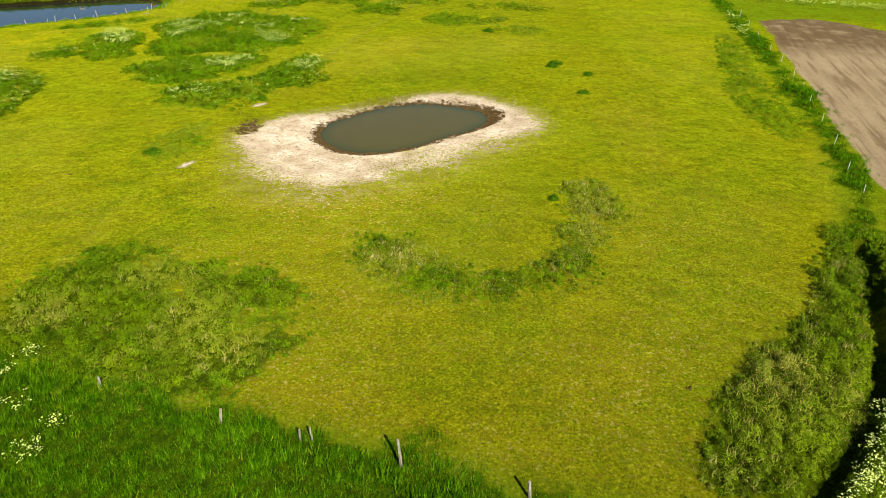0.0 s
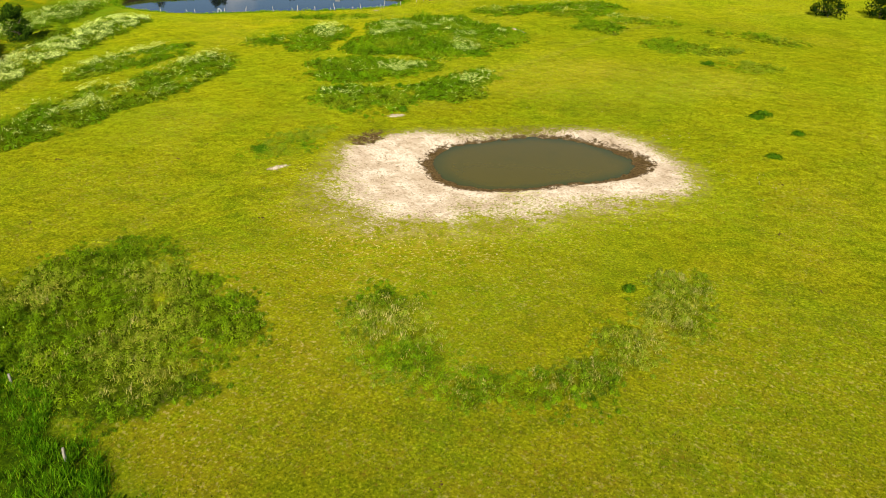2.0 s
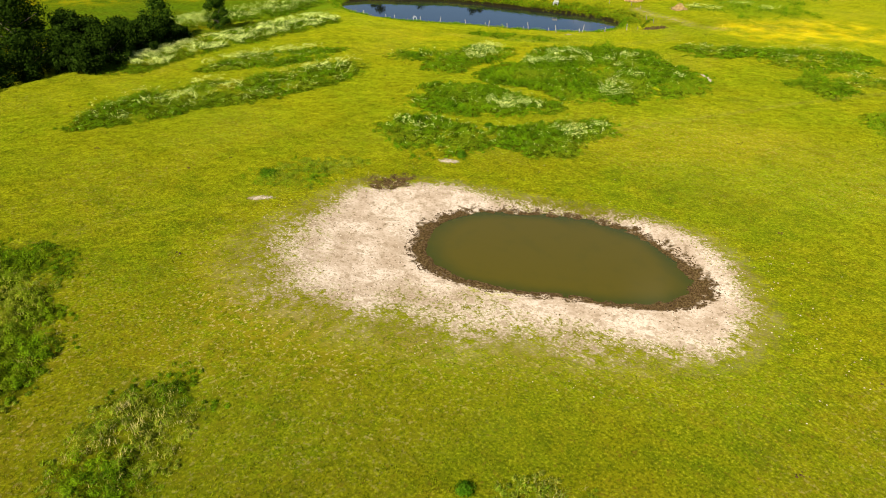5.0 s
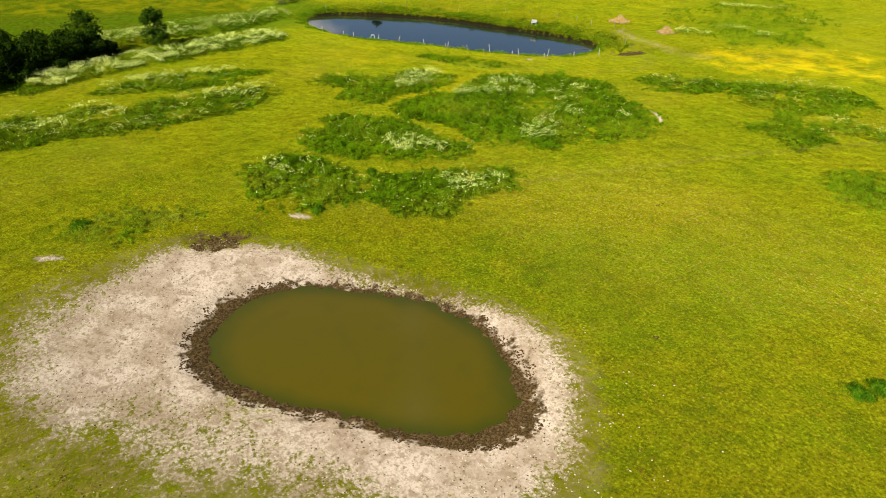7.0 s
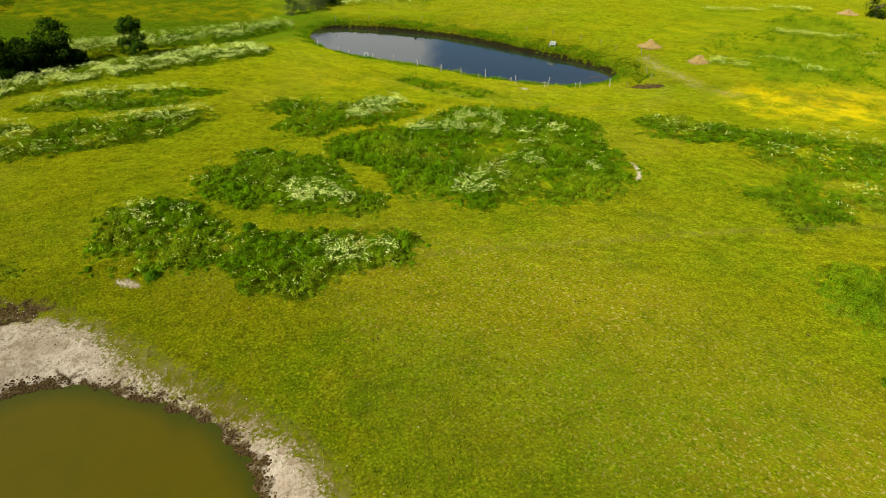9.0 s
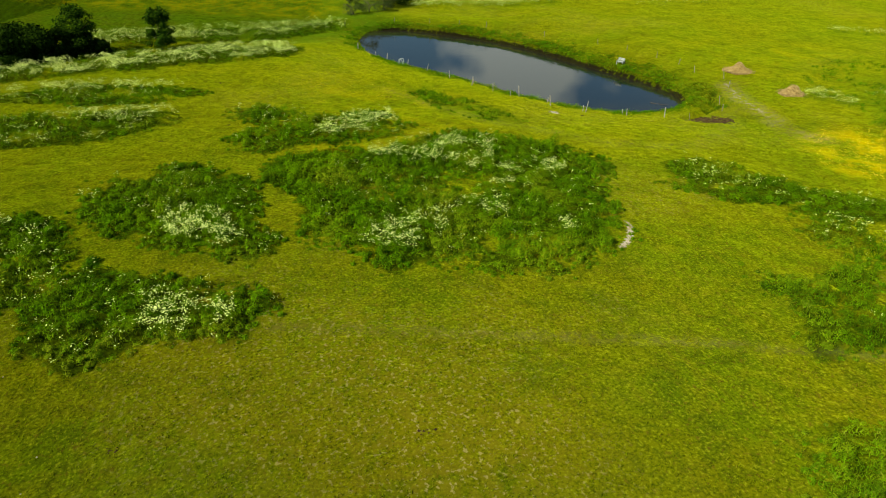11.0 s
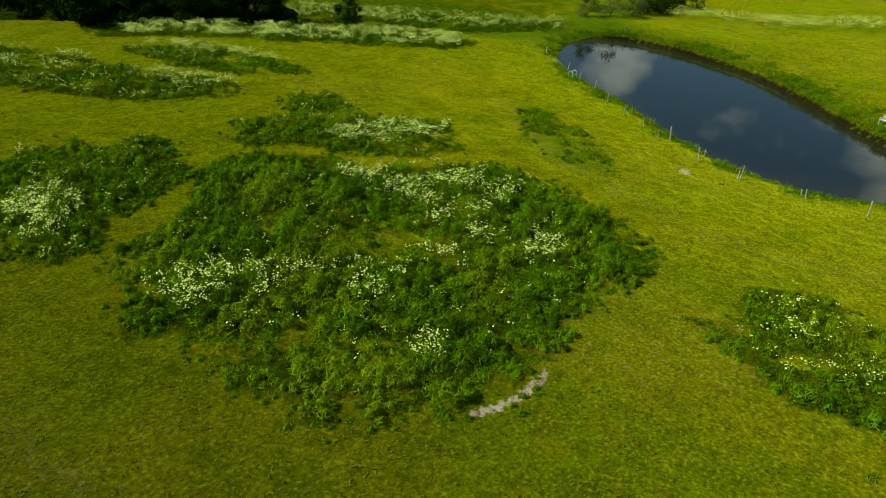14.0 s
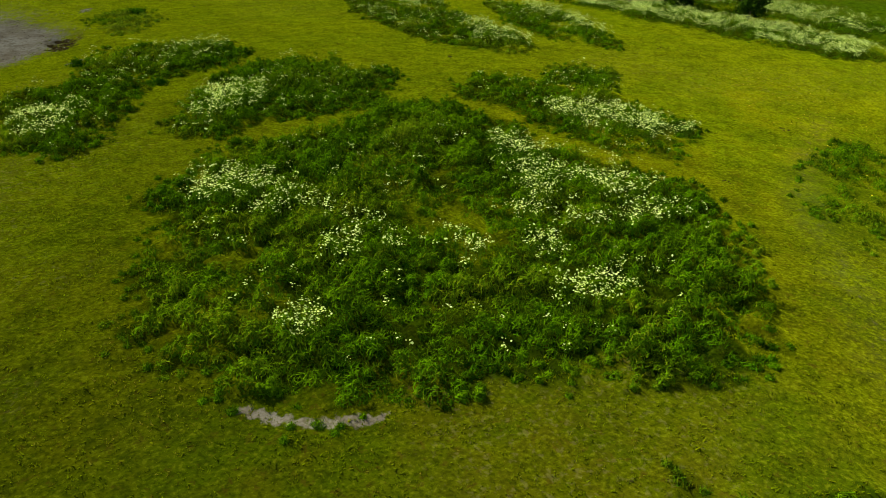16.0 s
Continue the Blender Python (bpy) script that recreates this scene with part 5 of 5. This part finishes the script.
POND_NEAR = ((-44.3, 119.7, 0.92), (-45.8, 116.6, 0.72), (-46.3, 116.4, 0.48), (-46.8, 112.8, 1.16, (0.25, 0.04)), (-47.2, 112.7, 0.56, (-0.1, 0.08)), (-49.5, 110.3, 0.96), (-51.4, 110.7, 0.48), (-53.2, 108.3, 1.08), (-53.4, 107.4, 0.48), (-55.5, 106.2, 0.8), (-57.8, 104.5, 0.92), (-59.2, 105.1, 0.56), (-61.2, 102.9, 0.8), (-65.5, 101.2, 0.84), (-68.2, 99.4, 0.72), (-72.7, 97.6, 0.8), (-73.2, 96.4, 0.64), (-76.9, 94.6, 0.72))
POND_FAR = ((-44.4, 122.5, 0.75), (-44.2, 125.6, 0.68), (-46.3, 126.7, 0.83), (-50.5, 130.2, 0.75), (-53.1, 131.3, 0.83), (-56.5, 129.8, 0.75), (-59.8, 129.6, 0.68), (-62.9, 128.5, 0.68), (-67.3, 126.8, 0.6), (-71.2, 124.7, 0.68), (-77.5, 119.7, 0.68), (-84.6, 113.6, 0.75), (-87.0, 110.2, 0.68), (-89.2, 106.4, 0.68), (-90.8, 101.4, 0.83), (-89.9, 94.2, 0.75))
fence(POND_NEAR, "leaning pale weathered fence posts along a pond's bank", M_POST, 1.1, 0.042, 3)
fence(POND_FAR, "thin pale fence posts on a pond's far bank", M_OLD, 0.8, 0.028, 4)
FIELD = tuple((x, y, 0.85 + 0.12 * (i % 4 - 1.5), (0.06 * (i % 3 - 1), 0.04)) for i, (x, y) in enumerate(((32.6, 49.2), (33.4, 53.4), (34.9, 59.0), (36.3, 64.5), (37.7, 70.4), (39.0, 75.2), (40.2, 80.2), (41.1, 86.0), (42.1, 92.0), (42.9, 98.4), (43.9, 104.8), (44.8, 111.0))))
fence(FIELD, "thin pale fence stakes along the ploughed field's verge", M_FIELD_POST, 1.0, 0.024, 5)
OLD = ((-16.3, 25.2, 0.60, (0.03, 0.05)), (-9.9, 23.0, 0.85, (0.14, 0.02)), (-6.1, 22.0, 0.75, (0.02, 0.02)), (-5.6, 22.2, 0.85, (-0.08, 0.02)), (-1.55, 20.75, 1.50, (-0.10, 0.05)), (3.8, 19.3, 1.0, (-0.10, 0.05)))
fence(OLD, "old grey leaning wooden fence posts in deep grass", M_OLD, 1.1, 0.065, 6)


# ---- bench, hay ----
def box(bm, x0, x1, y0, y1, z0, z1, bevel=0.008):
    made = bmesh.ops.create_cube(bm, size=1.0)
    for v in made["verts"]:
        v.co = Vector((x0 + (v.co.x + 0.5) * (x1 - x0), y0 + (v.co.y + 0.5) * (y1 - y0), z0 + (v.co.z + 0.5) * (z1 - z0)))
    bmesh.ops.bevel(bm, geom=[e for e in bm.edges if e.verts[0] in made["verts"]], offset=bevel, segments=1, affect="EDGES")


def bench(x, y, turn):
    root = base("garden_bench", x, y, h1(x, y) + 0.02, turn)
    for i in range(4):
        bm = bmesh.new()
        box(bm, -0.60, 0.60, -0.26 + i * 0.14, -0.15 + i * 0.14, 0.42, 0.46)
        part("seat_slat", bm, M_PAINT, root)
    for i in range(3):
        bm = bmesh.new()
        box(bm, -0.60, 0.60, 0.29 + i * 0.03, 0.33 + i * 0.03, 0.56 + i * 0.15, 0.67 + i * 0.15)
        part("back_slat", bm, M_PAINT, root)
    for sx in (-0.55, 0.47):
        for ya, yb, top in ((-0.26, -0.18, 0.62), (0.26, 0.34, 0.95)):
            bm = bmesh.new()
            box(bm, sx, sx + 0.08, ya, yb, -0.1, top)
            part("leg", bm, M_PAINT, root)
        bm = bmesh.new()
        box(bm, sx, sx + 0.08, -0.28, 0.34, 0.62, 0.66)
        part("armrest", bm, M_PAINT, root)
    root.scale = (0.72, 0.72, 0.72)
    return tagged(root, "white painted garden bench with slatted back on the bank", "bench")


bench(-63.3, 124.1, 33)


def hay(x, y, r, tall, seed):
    """A slumped heap with loose straw on it."""
    th, q = np.meshgrid(np.linspace(0, 2 * math.pi, 40, endpoint=False), np.linspace(1, 0.02, 14))
    th, q = th.ravel(), q.ravel()
    edge = r * (0.85 + 0.35 * vn(np.cos(th) * 2 + seed * 9, np.sin(th) * 2, 1.0, seed))
    px, py = np.cos(th) * q * edge, np.sin(th) * q * edge
    far = q * edge / (0.52 * r)
    pz = tall * np.exp(-far ** 2.6) * (0.8 + 0.4 * vn(px + seed * 5, py, 0.45, seed + 3)) + 0.09 * vn(px, py, 0.22, seed + 7) * (1.1 - q) + 0.05 - 0.14 * (q > 0.97)
    z0 = h1(x, y)
    i = np.arange(40 * 14).reshape(14, 40)
    a, b = i[:-1], i[1:]
    F = np.stack((a, np.roll(a, -1, 1), np.roll(b, -1, 1), b), -1).reshape(-1, 4)
    root = base("hay_pile", x, y, z0)
    heap = sheet("mound", np.stack((px, py, pz), 1), F, M_STRAW, False)
    heap.parent = root
    n = 900
    a, q = RNG.uniform(0, 6.283, n), np.sqrt(RNG.uniform(0, 1.25, n)) * r
    sx, sy = np.cos(a) * q, np.sin(a) * q
    sz = tall * np.exp(-(q / (0.52 * r)) ** 2.6) * 0.95 + 0.07
    d = RNG.normal(0, 1, (n, 3)) * np.array([0.14, 0.14, 0.06])
    w = np.cross(d, (0, 0, 1.0))
    w = w / (np.linalg.norm(w, axis=1)[:, None] + 1e-6) * 0.012
    c = np.stack((sx, sy, sz), 1)
    P = np.stack((c - d - w, c - d + w, c + d), 1)
    loose = sheet("loose_straw", P.reshape(-1, 3), np.arange(3 * n).reshape(-1, 3), M_STRAW)
    loose.parent = root
    return tagged(root, "pale slumped pile of hay on the grass", "hay pile", group="hay piles")


hay(-55.0, 134.2, 1.5, 0.75, 1)
hay(-46.2, 134.5, 1.25, 0.8, 2)
hay(-60.0, 179.0, 1.5, 0.7, 3)


# ---- small things round the large pond and in the turf ----
def edging(spots, tall, label):
    """Low weathered boards on edge, end to end along the bank."""
    x0, y0 = spots[0]
    root = base("board_edging", x0, y0, h1(x0, y0))
    for (ax, ay), (bx, by) in zip(spots, spots[1:]):
        bm = bmesh.new()
        n = math.hypot(bx - ax, by - ay)
        box(bm, 0.0, n - 0.02, -0.02, 0.02, -0.15, tall)
        ob = part("board", bm, M_BOARD, root)
        za, zb = h1(ax, ay), h1(bx, by)
        ob.matrix_local = pose(ax - x0, ay - y0, za - h1(x0, y0), 0, -math.degrees(math.atan2(zb - za, n)), math.degrees(math.atan2(by - ay, bx - ax)))
    return tagged(root, label, "edging")


edging(((-79.0, 94.6), (-77.4, 95.3), (-75.8, 96.2), (-74.3, 97.0)), 0.15, "low grey weathered board edging on the pond's bank")


def branch(name, x, y, z, turn, size, seed, label):
    """A bare forked branch lying down."""
    rnd = random.Random(seed)
    root = base(name, x, y, z, turn)
    bm = bmesh.new()
    at = Vector((-0.5 * size, 0, 0.02))
    for i in range(5):
        to = at + Vector((size * 0.22, rnd.uniform(-0.10, 0.10) * size, rnd.uniform(-0.02, 0.05) * size))
        tube(bm, at, to, 0.035 * (1 - 0.14 * i), 0.035 * (0.86 - 0.14 * i), 6)
        if i in (1, 2, 3):
            side = at + Vector((0.18 * size, rnd.choice((-1, 1)) * 0.20 * size, 0.10 * size))
            tube(bm, at, side, 0.020, 0.006, 5)
        at = to
    part("limb", bm, M_BARK, root)
    return tagged(root, label, "branch")


branch("fallen_branch", -51.0, 122.8, WATER_LARGE, 60, 1.6, 4, "dark bare branch lying in the pond's water")


def bank_rails(x, y, turn):
    """Two bent white tubes on the bank, with rungs between."""
    root = base("handrail", x, y, h1(x, y), turn)
    for side in (-0.26, 0.26):
        bm = bmesh.new()
        pts = [(-0.24, side, -0.15), (-0.24, side, 0.52)] + [(0.24 * -math.cos(0.5236 * i), side, 0.52 + 0.20 * math.sin(0.5236 * i)) for i in range(1, 6)] + [(0.24, side, 0.52), (0.30, side, -0.15)]
        for a, b in zip(pts, pts[1:]):
            tube(bm, a, b, 0.03, 0.03, 8)
        part("rail", bm, M_PAINT, root)
    for z in (0.12, 0.36):
        bm = bmesh.new()
        tube(bm, (0.25, -0.26, z), (0.25, 0.26, z), 0.018, 0.018, 7)
        part("rung", bm, M_PAINT, root)
    return tagged(root, "white bent metal handrails at the pond's grassy edge", "handrail")


bank_rails(-68.6, 98.7, 60)


cx_, cy_ = RNG.uniform(-62, 20, 60), RNG.uniform(26, 122, 60)
keep_ = (tall_mask(cx_, cy_) > 0.8) & (sand_area.d(cx_, cy_) > 4.0) & dry_water(cx_, cy_)
dx_, dy_ = np.repeat(cx_[keep_], 7), np.repeat(cy_[keep_], 7)
dx_, dy_ = dx_ + RNG.normal(0, 0.12, len(dx_)), dy_ + RNG.normal(0, 0.12, len(dy_))
clods("dung", dx_, dy_, RNG.uniform(0.04, 0.10, len(dx_)), M_CLOD, "dark dung scattered over the grazed turf")
